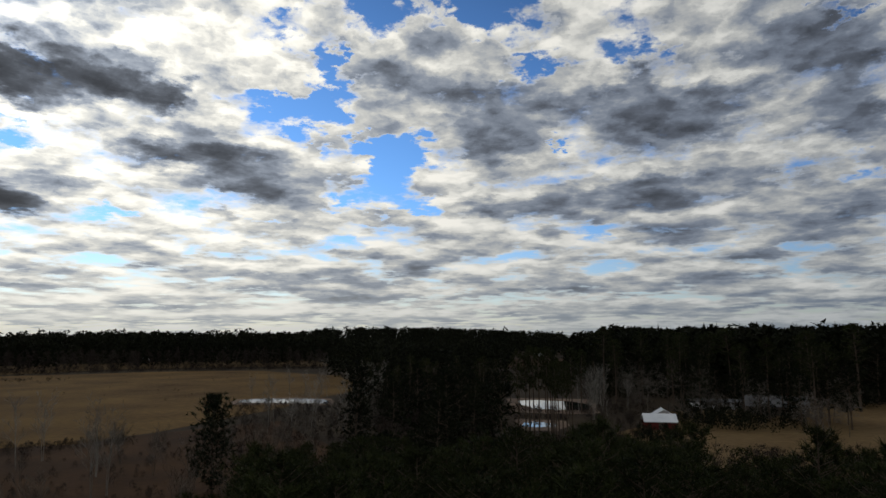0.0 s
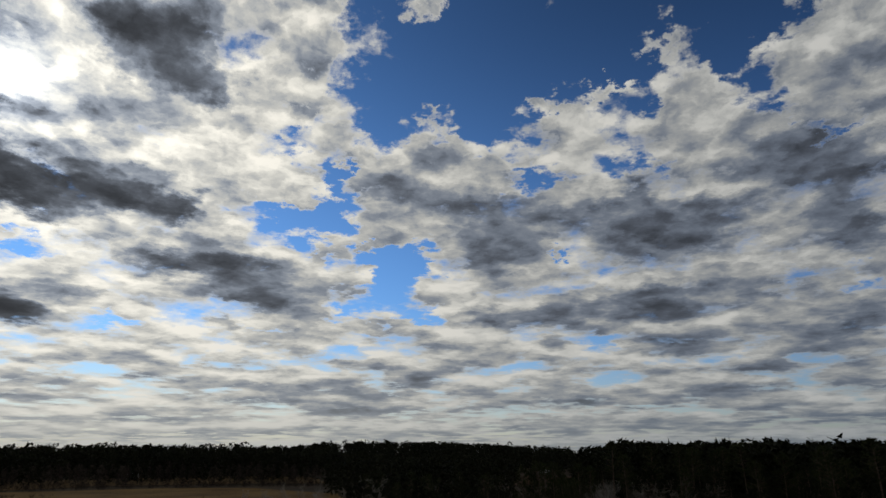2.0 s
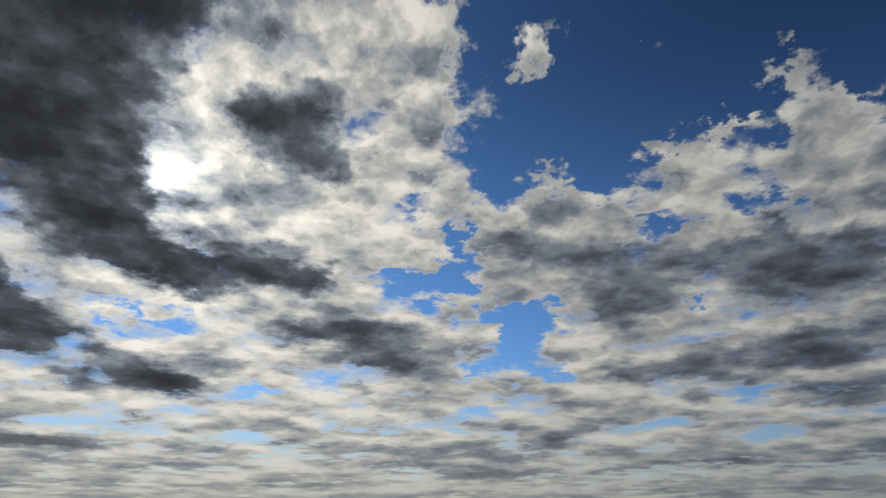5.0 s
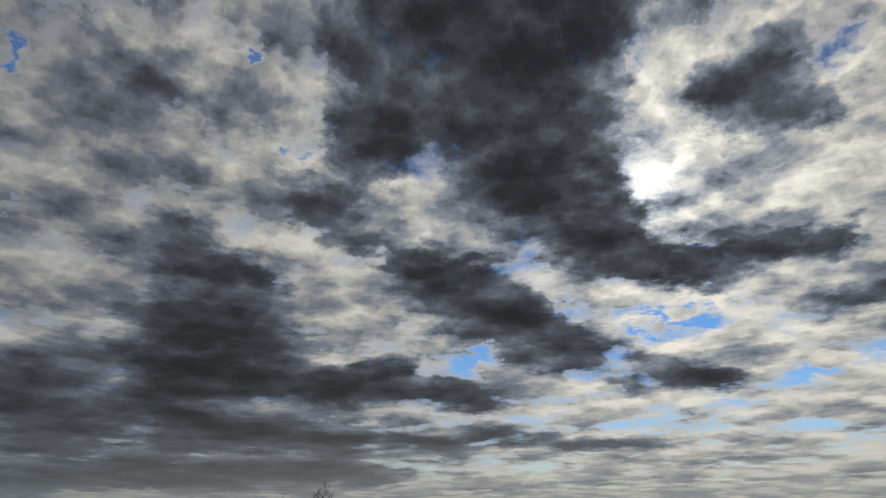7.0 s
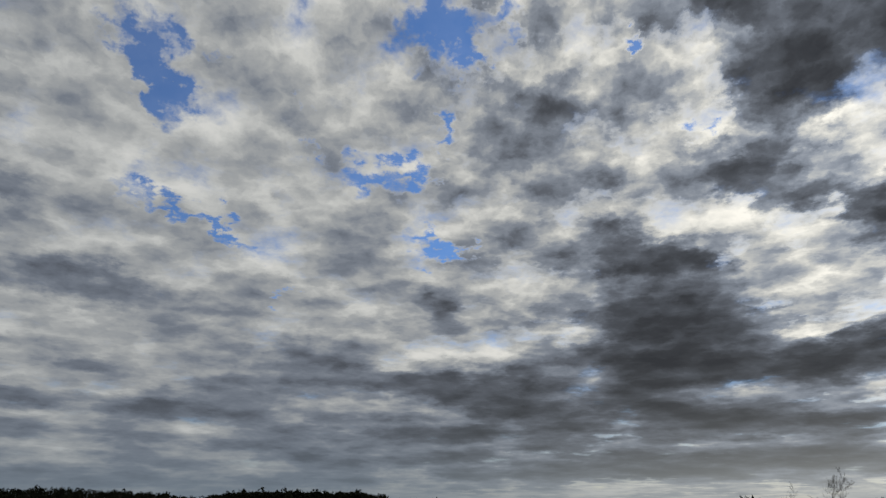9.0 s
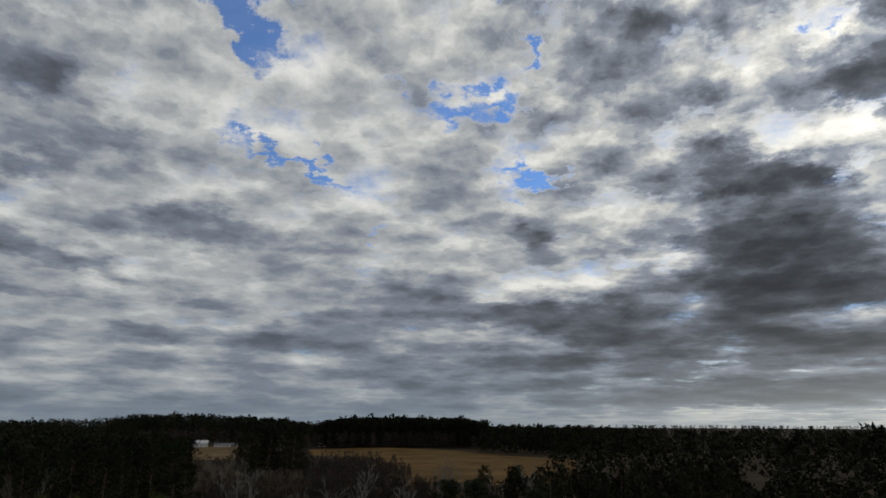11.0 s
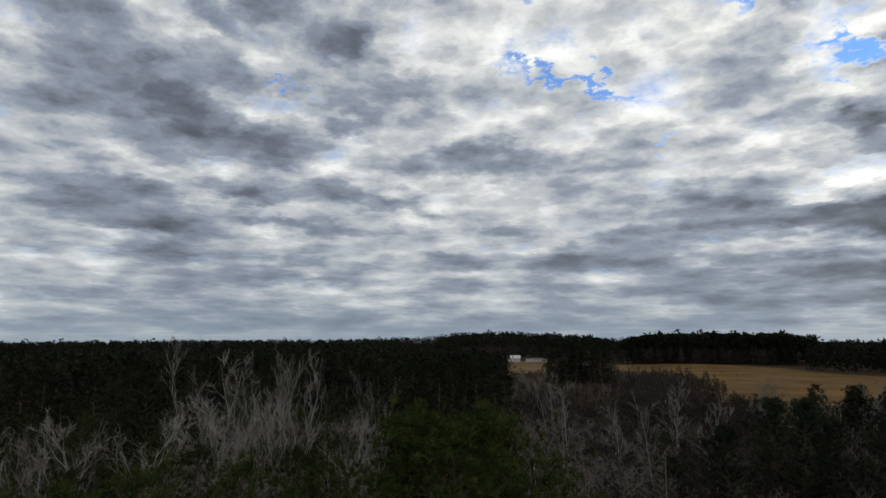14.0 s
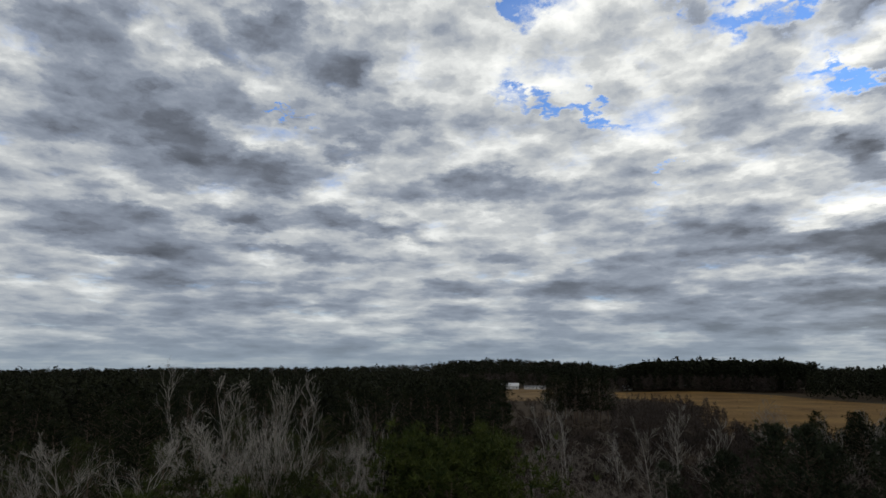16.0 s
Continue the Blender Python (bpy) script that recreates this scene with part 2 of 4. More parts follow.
def wm(op, a, b=None, c=None, clamp=False):
    n = WT.nodes.new("ShaderNodeMath")
    n.operation, n.use_clamp = op, clamp
    for s, v in zip(n.inputs, (a, b, c)):
        if v is not None:
            wset(s, v)
    return n.outputs[0]


def wv(op, a, b=None, c=None):
    n = WT.nodes.new("ShaderNodeVectorMath")
    n.operation = op
    for s, v in zip(n.inputs, (a, b, c)):
        if v is not None:
            wset(s, v)
    return n.outputs["Value"] if op in ("DOT_PRODUCT", "LENGTH") else n.outputs["Vector"]


def wsmooth(x, lo, hi):
    n = WT.nodes.new("ShaderNodeMapRange")
    n.interpolation_type = "SMOOTHSTEP"
    wset(n.inputs["Value"], x)
    n.inputs["From Min"].default_value, n.inputs["From Max"].default_value = lo, hi
    return n.outputs["Result"]


def wnoise(vec, scale, detail, rough, out=0, distortion=0.0):
    n = wnode("ShaderNodeTexNoise", Scale=scale, Detail=detail, Roughness=rough, Distortion=distortion)
    n.noise_dimensions = "2D"
    wset(n.inputs["Vector"], vec)
    return n.outputs[out]


def wmix(fac, a, b):
    n = WT.nodes.new("ShaderNodeMix")
    n.data_type = "RGBA"
    wset(n.inputs[0], fac)
    wset(n.inputs[6], a)
    wset(n.inputs[7], b)
    return n.outputs[2]


def wxyz(x, y, z):
    n = WT.nodes.new("ShaderNodeCombineXYZ")
    for s, v in zip(n.inputs, (x, y, z)):
        wset(s, v)
    return n.outputs[0]


ray = wv("NORMALIZE", WT.nodes.new("ShaderNodeTexCoord").outputs["Generated"])
split = wnode("ShaderNodeSeparateXYZ", Vector=ray)
rx, ry, rz = split.outputs
up = wm("MAXIMUM", rz, 0.0)
# azimuth is counted from 65 degrees, so that its seam lies behind the camera
ca, sa = math.cos(radians(65)), math.sin(radians(65))
fwd = wm("ADD", wm("MULTIPLY", rx, -sa), wm("MULTIPLY", ry, ca))
side = wm("ADD", wm("MULTIPLY", rx, -ca), wm("MULTIPLY", ry, -sa))
azim = wm("MULTIPLY_ADD", wm("ARCTAN2", side, fwd), 57.29578, 65.0)
elev = wm("MULTIPLY", wm("ARCSINE", rz), 57.29578)
# the deck of cloud overhead, seen in perspective; the clouds stand up from it, so that it flattens only slowly
LOW = 0.21
far = wm("DIVIDE", 1.0, wm("ADD", up, LOW))
deck = wxyz(wm("MULTIPLY", rx, far), wm("MULTIPLY", ry, far), 0.0)
# the heaps stand upright: broad steps of azimuth, and steps of elevation that shrink towards the horizon
HEAP = 2.6
climb = wm("MULTIPLY", wm("LOGARITHM", wm("ADD", wm("MAXIMUM", elev, -2.0), 13.0), math.e), HEAP)
across = wm("MULTIPLY", azim, 0.035)
lump = wxyz(across, climb, 0.0)
# ragged outlines: the places of the clouds are pushed about by noise at several scales
soft_el = wm("MINIMUM", wm("MULTIPLY", elev, 0.05), 1.0)
push1 = wv("SUBTRACT", wnoise(lump, 3.4, 2.0, 0.5, 1), (0.5, 0.5, 0.5))
push2 = wv("SUBTRACT", wnoise(lump, 8.5, 8.0, 0.62, 1), (0.5, 0.5, 0.5))
squash = wxyz(wm("MULTIPLY_ADD", soft_el, 0.6, 0.4), soft_el, 0.0)
gentle = wv("MULTIPLY", wv("ADD", wv("MULTIPLY", push1, (3.0, 2.5, 0.0)), wv("MULTIPLY", push2, (6.0, 5.0, 0.0))), squash)
rough = wv("MULTIPLY", wv("ADD", wv("MULTIPLY", push1, (3.0, 2.5, 0.0)), wv("MULTIPLY", push2, (9.0, 8.0, 0.0))), squash)
plain_spot = wxyz(azim, elev, 0.0)


def soft_patch():
    """A node group: one soft ellipse, as a quadratic form of azimuth and elevation, added to a running total."""
    g = bpy.data.node_groups.new("soft_patch", "ShaderNodeTree")
    for label, kind in (("squares", "NodeSocketVector"), ("firsts", "NodeSocketVector"), ("second order", "NodeSocketVector"), ("first order", "NodeSocketVector"), ("strength", "NodeSocketFloat"), ("total", "NodeSocketFloat")):
        g.interface.new_socket(label, in_out="INPUT", socket_type=kind)
    g.interface.new_socket("sum", in_out="OUTPUT", socket_type="NodeSocketFloat")
    N, L = g.nodes, g.links
    gi, go = N.new("NodeGroupInput"), N.new("NodeGroupOutput")
    dots = []
    for i in (0, 1):
        d = N.new("ShaderNodeVectorMath")
        d.operation = "DOT_PRODUCT"
        L.new(gi.outputs[i], d.inputs[0])
        L.new(gi.outputs[i + 2], d.inputs[1])
        dots.append(d.outputs["Value"])
    last = dots[0]
    for op, first, second in (("ADD", None, dots[1]), ("MAXIMUM", None, 0.0), ("POWER", math.exp(-1), None)):
        n = N.new("ShaderNodeMath")
        n.operation = op
        L.new(last, n.inputs[1 if first is not None else 0])
        if first is not None:
            n.inputs[0].default_value = first
        elif isinstance(second, float):
            n.inputs[1].default_value = second
        else:
            L.new(second, n.inputs[1])
        last = n.outputs[0]
    n = N.new("ShaderNodeMath")
    n.operation = "MULTIPLY_ADD"
    for src, socket in zip((last, gi.outputs[4], gi.outputs[5]), n.inputs):
        L.new(src, socket)
    L.new(n.outputs[0], go.inputs[0])
    return g


PATCH = soft_patch()


def patches(rows, spot, total):
    """The sum of many soft, tilted ellipses: azimuth, elevation, half width, half height, tilt, strength."""
    sx = wnode("ShaderNodeSeparateXYZ", Vector=spot)
    a, e = sx.outputs[0], sx.outputs[1]
    squares = wxyz(wm("MULTIPLY", a, a), wm("MULTIPLY", a, e), wm("MULTIPLY", e, e))
    firsts = wxyz(a, e, 1.0)
    for az, el, w, h, tilt, strength in rows:
        k, c, s = math.cos(radians(el)), math.cos(radians(tilt)), math.sin(radians(tilt))
        ux, uy, vx, vy = -k * c / w, -s / w, k * s / h, -c / h
        p, q, r = ux * ux + vx * vx, 2 * (ux * uy + vx * vy), uy * uy + vy * vy
        n = WT.nodes.new("ShaderNodeGroup")
        n.node_tree = PATCH
        lin = (-2 * p * az - q * el, -2 * r * el - q * az, p * az * az + q * az * el + r * el * el)
        for socket, v in zip(n.inputs, (squares, firsts, (p, q, r), lin, strength, total)):
            wset(socket, v)
        total = n.outputs[0]
    return total


crisp = wv("ADD", plain_spot, rough)
mild = wv("ADD", plain_spot, gentle)
gaps = wm("MINIMUM", patches(BLUE_A + BLUE_B + BLUE_C + BLUE_D + HIGH_BLUE, crisp, 0.0), 1.15)
whites = wm("MINIMUM", patches(WHITE_A + WHITE_B + WHITE_C, crisp, 0.0), 1.1)
greys = patches(GREY_A + GREY_B + GREY_C + GREY_D + GREY_E + GREY_F + GREY_G + LIT_A + LIT_B + LIT_C + BROAD, mild, 0.0)

sun_way = (-math.sin(radians(SUN_AZ)) * math.cos(radians(SUN_EL)), math.cos(radians(SUN_AZ)) * math.cos(radians(SUN_EL)), math.sin(radians(SUN_EL)))


def puffs(lift):
    """The heaped cloud at a place of the deck, and at one seen a little higher."""
    d = wxyz(across, wm("ADD", climb, lift), 0.0)
    v = wnode("ShaderNodeTexVoronoi", Scale=4.0, Detail=4.0, Roughness=0.52)
    v.voronoi_dimensions = "2D"
    v.feature = "SMOOTH_F1"
    v.inputs["Smoothness"].default_value = 0.3
    wset(v.inputs["Vector"], wv("ADD", d, wv("MULTIPLY", push2, (0.12, 0.12, 0.0))))
    heap = wm("SUBTRACT", 0.5, v.outputs["Distance"])
    return wm("MULTIPLY_ADD", heap, 0.75, wm("SUBTRACT", wnoise(d, 3.6, 8.0, 0.52), 0.5))


heaped = puffs(0.0)
above = puffs(0.085)
n_grey = wnoise(deck, 1.6, 5.0, 0.55, 0, 0.2)
n_mid = wm("SUBTRACT", wnoise(lump, 8.0, 8.0, 0.56), 0.5)
n_fine = wnoise(lump, 21.0, 7.0, 0.66)
# small heaps in rows far off, low over the land
far_off = wm("DIVIDE", 1.0, wm("ADD", up, 0.075))
rows_of = wxyz(wm("MULTIPLY", rx, far_off), wm("MULTIPLY", ry, far_off), 0.0)
n_rows = wm("MULTIPLY", wm("SUBTRACT", wnoise(rows_of, 2.4, 6.0, 0.52), 0.5), wm("MULTIPLY", wsmooth(elev, 14.0, 5.0), wm("MULTIPLY_ADD", wsmooth(azim, 80.0, 110.0), -0.6, 1.0)))

veil = wsmooth(azim, 40.0, 65.0)
# cover: how much cloud stands in the way of the blue; more broken low in the south, closed in the north-west
open_south = wm("MULTIPLY", wsmooth(azim, 60.0, 20.0), wsmooth(elev, 20.0, 10.0))
cover = wm("MULTIPLY_ADD", heaped, 2.6, 1.3)
cover = wm("MULTIPLY_ADD", wm("SUBTRACT", n_fine, 0.5), 1.2, cover)
cover = wm("MULTIPLY_ADD", n_rows, 4.0, cover)
cover = wm("MULTIPLY_ADD", open_south, 0.25, cover)
cover = wm("MULTIPLY_ADD", wsmooth(azim, 55.0, 100.0), 0.45, cover)
cover = wm("MULTIPLY_ADD", wm("MINIMUM", wm("MAXIMUM", greys, 0.0), 1.0), 1.1, cover)
cover = wm("MULTIPLY_ADD", whites, 2.1, wm("MULTIPLY_ADD", gaps, wm("MULTIPLY_ADD", veil, -1.0, -2.35), cover))
sharp = wsmooth(cover, -0.8, 0.8)
alpha = wm("MULTIPLY_ADD", veil, wm("SUBTRACT", wsmooth(cover, -2.0, 0.9), sharp), sharp)
alpha = wm("MAXIMUM", alpha, wm("MULTIPLY", veil, 0.1))
inner = wsmooth(cover, 0.1, 1.0)

# thickness: thin cloud glows white, thick cloud is grey, lit tops stand above dark bases
closed = wsmooth(azim, 80.0, 110.0)
relief = wm("SUBTRACT", above, heaped)
body = wsmooth(wm("MULTIPLY_ADD", n_mid, 0.6, wm("MULTIPLY_ADD", heaped, 0.3, greys)), -0.1, 0.45)
greys = wm("MULTIPLY", greys, wm("MULTIPLY_ADD", body, 0.8, 0.3))
heavy = wm("MULTIPLY", wm("SUBTRACT", 1.0, wm("POWER", math.exp(-1), greys)), 1.35)
thick = wm("MULTIPLY_ADD", wm("SUBTRACT", n_grey, 0.5), wm("MULTIPLY_ADD", closed, -0.2, 0.7), 0.34)
thick = wm("MULTIPLY_ADD", heaped, wm("MULTIPLY_ADD", veil, 0.25, 0.5), wm("MULTIPLY_ADD", veil, 0.13, wm("ADD", thick, 0.02)))
thick = wm("MULTIPLY_ADD", n_mid, wm("MULTIPLY_ADD", veil, -0.12, 0.38), wm("MULTIPLY_ADD", wm("SUBTRACT", n_fine, 0.5), wm("MULTIPLY_ADD", veil, -0.05, 0.09), wm("MULTIPLY_ADD", n_rows, 0.7, wm("MULTIPLY_ADD", open_south, -0.1, thick))))
thick = wm("MULTIPLY_ADD", relief, wm("MULTIPLY_ADD", closed, -0.1, 1.0), wm("ADD", thick, heavy))
thick = wm("MULTIPLY", thick, wm("MULTIPLY_ADD", greys, 0.8, wm("MULTIPLY_ADD", inner, wm("MULTIPLY_ADD", closed, -0.45, 0.7), wm("MULTIPLY_ADD", closed, 0.45, 0.3)), clamp=True))
thick = wm("MULTIPLY", thick, wm("MULTIPLY_ADD", wsmooth(azim, 88.0, 118.0), -0.28, 1.0))
shade = WT.nodes.new("ShaderNodeValToRGB")
ramp = shade.color_ramp
ramp.elements[0].position, ramp.elements[0].color = 0.0, (9.6, 9.7, 9.5, 1)
ramp.elements[1].position, ramp.elements[1].color = 1.0, (0.36, 0.375, 0.42, 1)
for place, col in ((0.08, (8.1, 8.3, 8.2, 1)), (0.195, (5.4, 5.65, 5.8, 1)), (0.347, (2.9, 3.15, 3.55, 1)), (0.538, (1.45, 1.55, 1.74, 1)), (0.69, (0.85, 0.9, 1.0, 1)), (0.844, (0.52, 0.54, 0.59, 1))):
    ramp.elements.new(place).color = col
wset(shade.inputs[0], wm("MULTIPLY_ADD", thick, 0.55, 0.08, clamp=True))

# the sun behind thin cloud
cosine = wv("DOT_PRODUCT", ray, sun_way)
away = wm("MULTIPLY", wm("ARCCOSINE", wm("MINIMUM", cosine, 1.0)), 57.29578)
glow = wm("POWER", math.exp(-1), wm("POWER", wm("DIVIDE", away, 3.3), 2.0))
broad = wm("POWER", math.exp(-1), wm("POWER", wm("DIVIDE", away, 48.0), 2.0))
halo = wm("POWER", math.exp(-1), wm("DIVIDE", away, 15.0))
thin = wm("SUBTRACT", 1.0, wsmooth(thick, 0.3, 1.0))
gain = wm("MULTIPLY_ADD", wm("MULTIPLY", glow, thin), 1.2, wm("MULTIPLY_ADD", wm("MULTIPLY", halo, thin), 0.85, 1.0))
cloud = wv("MULTIPLY", shade.outputs[0], wxyz(gain, gain, gain))
# thick cloud away from the sun is lit by blue air alone
cool = wm("MULTIPLY", wsmooth(thick, 0.15, 0.7), wm("MULTIPLY_ADD", wsmooth(azim, 45.0, 105.0), -0.4, 1.0))
cloud = wmix(cool, cloud, wv("MULTIPLY", cloud, (0.92, 1.02, 1.19)))

air = wnode("ShaderNodeTexSky")
air.sky_type, air.sun_disc = "NISHITA", False
air.sun_elevation, air.sun_rotation = radians(SUN_EL), radians(-SUN_AZ)
air.altitude, air.air_density, air.dust_density, air.ozone_density = 100, 1.0, 0.0, 3.0
lofty = wsmooth(elev, 1.0, 13.0)
deep = wm("SUBTRACT", wm("MULTIPLY_ADD", wsmooth(azim, 60.0, 110.0), 0.35, 1.3), wm("MULTIPLY", wm("MULTIPLY", wsmooth(elev, 8.0, 42.0), wsmooth(azim, 90.0, -25.0)), 0.8))
blue = wv("MULTIPLY", wv("MULTIPLY", air.outputs[0], wxyz(wm("MULTIPLY_ADD", lofty, -0.36, 0.95), wm("MULTIPLY_ADD", lofty, -0.06, 0.95), wm("MULTIPLY_ADD", lofty, 0.22, 1.06))), wxyz(deep, deep, deep))
sky_col = wmix(alpha, blue, cloud)
forward = [wm("MULTIPLY_ADD", broad, k, 1.0) for k in (0.86, 0.76, 0.6)]
sky_col = wv("MULTIPLY", sky_col, wxyz(*forward))
# haze low down, pale towards the sun and blue-grey away from it
haze = wm("POWER", math.exp(-1), wm("DIVIDE", wm("MAXIMUM", elev, 0.0), 3.0))
haze_col = wmix(wsmooth(away, 25.0, 75.0), (8.0, 8.2, 7.8, 1), (2.5, 3.15, 3.8, 1))
sky_col = wmix(wm("MULTIPLY", haze, wm("MULTIPLY_ADD", closed, 0.12, 0.78)), sky_col, haze_col)
below = wsmooth(elev, -0.6, -1.5)
back = wnode("ShaderNodeBackground", Color=wmix(below, sky_col, (0.35, 0.33, 0.28, 1)), Strength=0.1)
WT.links.new(back.outputs[0], wnode("ShaderNodeOutputWorld").inputs[0])

sun = new("sun", bpy.data.lights.new("sun", "SUN"))
sun.data.energy, sun.data.angle, sun.data.color = 0.45, radians(10), (1.0, 0.95, 0.87)
sun.matrix_world = look(Vector(sun_way) * 100, (0, 0, 0))


# ---- materials ----
def material(name, rough=0.9, spec=0.04):
    m = bpy.data.materials.new(name)
    m.use_nodes = True
    b = m.node_tree.nodes["Principled BSDF"]
    b.inputs["Roughness"].default_value = rough
    b.inputs["Specular IOR Level"].default_value = spec
    return m, m.node_tree, b


def mottled(name, a, b, scale=1.0, fine=12.0, rough=0.9, spec=0.04, bump=0.3, per_piece=0.0, per_thing=0.0, metal=0.0):
    """A surface whose colour wanders between a and b at two scales, with fine relief."""
    m, nt, bsdf = material(name, rough, spec)
    N, L = nt.nodes, nt.links
    co = N.new("ShaderNodeTexCoord").outputs["Object"]
    n1, n2 = N.new("ShaderNodeTexNoise"), N.new("ShaderNodeTexNoise")
    for n, s, d in ((n1, scale, 5.0), (n2, fine, 4.0)):
        L.new(co, n.inputs["Vector"])
        n.inputs["Scale"].default_value, n.inputs["Detail"].default_value = s, d
    add = N.new("ShaderNodeMath")
    add.operation = "MULTIPLY_ADD"
    L.new(n2.outputs[0], add.inputs[0])
    add.inputs[1].default_value = 0.6
    L.new(n1.outputs[0], add.inputs[2])
    rng = N.new("ShaderNodeMapRange")
    L.new(add.outputs[0], rng.inputs["Value"])
    rng.inputs["From Min"].default_value, rng.inputs["From Max"].default_value = 0.55, 1.05
    mix = N.new("ShaderNodeMix")
    mix.data_type = "RGBA"
    L.new(rng.outputs[0], mix.inputs[0])
    mix.inputs[6].default_value, mix.inputs[7].default_value = (*a, 1), (*b, 1)
    col = mix.outputs[2]
    for amount, node, out in ((per_piece, "ShaderNodeNewGeometry", "Random Per Island"), (per_thing, "ShaderNodeObjectInfo", "Random")):
        if amount:
            r = N.new("ShaderNodeMapRange")
            L.new(N.new(node).outputs[out], r.inputs["Value"])
            r.inputs["To Min"].default_value, r.inputs["To Max"].default_value = 1 - amount, 1 + amount
            v = N.new("ShaderNodeVectorMath")
            v.operation = "MULTIPLY"
            L.new(col, v.inputs[0])
            L.new(r.outputs[0], v.inputs[1])
            col = v.outputs[0]
    L.new(col, bsdf.inputs["Base Color"])
    bsdf.inputs["Metallic"].default_value = metal
    if bump:
        bp = N.new("ShaderNodeBump")
        bp.inputs["Strength"].default_value = bump
        L.new(n2.outputs[0], bp.inputs["Height"])
        L.new(bp.outputs[0], bsdf.inputs["Normal"])
    return m


LITTER = mottled("leaf_litter", (0.024, 0.018, 0.012), (0.06, 0.044, 0.028), 0.03, 0.7)
HAY = mottled("dry_grass", (0.062, 0.034, 0.011), (0.165, 0.1, 0.034), 0.035, 0.5)
HAY_PALE = mottled("pale_dry_grass", (0.085, 0.052, 0.023), (0.17, 0.115, 0.055), 0.03, 0.5)
BRUSH_GROUND = mottled("brown_brush_ground", (0.026, 0.014, 0.008), (0.075, 0.04, 0.019), 0.06, 0.9)
MUD = mottled("bank_mud", (0.12, 0.08, 0.06), (0.2, 0.15, 0.11), 0.2, 2.0)
NEEDLE = mottled("pine_needles", (0.01, 0.015, 0.006), (0.038, 0.043, 0.013), 1.1, 5.0, 0.6, 0.04, 0, 0.45, 0.25)
# darker copy of the needles: the shade inside the wood is put into the colour
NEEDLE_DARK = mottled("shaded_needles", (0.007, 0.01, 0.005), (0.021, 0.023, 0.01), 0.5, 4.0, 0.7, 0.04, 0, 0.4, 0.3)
NEEDLE_YOUNG = mottled("young_needles", (0.013, 0.024, 0.007), (0.068, 0.078, 0.018), 1.3, 6.0, 0.55, 0.04, 0, 0.4)
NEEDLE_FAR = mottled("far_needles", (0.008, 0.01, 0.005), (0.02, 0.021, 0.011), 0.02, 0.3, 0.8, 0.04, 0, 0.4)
CEDAR = mottled("cedar_foliage", (0.014, 0.02, 0.012), (0.034, 0.038, 0.02), 0.5, 4.0, 0.7, 0.04, 0, 0.35, 0.2)
BARE_FAR = mottled("far_bare_twigs", (0.03, 0.024, 0.02), (0.07, 0.056, 0.046), 0.02, 0.4, 0.9, 0.04, 0, 0.35)
BRUSH_TWIG = mottled("brush_twigs", (0.018, 0.014, 0.012), (0.048, 0.038, 0.031), 0.03, 0.5, 0.9, 0.04, 0, 0.4)
BARK_PINE = mottled("pine_bark", (0.06, 0.045, 0.035), (0.13, 0.095, 0.07), 1.5, 9.0)
BARK_GREY = mottled("grey_bark", (0.15, 0.135, 0.115), (0.3, 0.275, 0.24), 1.0, 7.0, per_thing=0.3)
BARK_BROWN = mottled("brown_bark", (0.07, 0.058, 0.048), (0.18, 0.155, 0.13), 1.0, 7.0, per_thing=0.3)

# ---- land ----
def at(az, d):
    return (-d * math.sin(radians(az)), d * math.cos(radians(az)))


RISES = [  # gentle hills: azimuth, distance, height, width
    (2, 980, 9, 230), (110.5, 690, 4.5, 110), (128.5, 980, 13, 170), (-25, 480, 2, 120), (25, 900, 5, 250), (150, 1300, 4, 400),
]
RISES = [(*at(a, d), h, w) for a, d, h, w in RISES]


def land(x, y):
    return sum(h * math.exp(-((x - cx) ** 2 + (y - cy) ** 2) / (w * w)) for cx, cy, h, w in RISES) + 0.5 * noise.noise((x * 0.01, y * 0.01, 0)) * min(1, math.hypot(x, y) / 200)


def mesh_of(name, verts, faces, mat, smooth=False):
    me = bpy.data.meshes.new(name)
    me.from_pydata(verts, [], faces)
    me.materials.append(mat)
    if smooth:
        me.polygons.foreach_set("use_smooth", [True] * len(me.polygons))
    return me


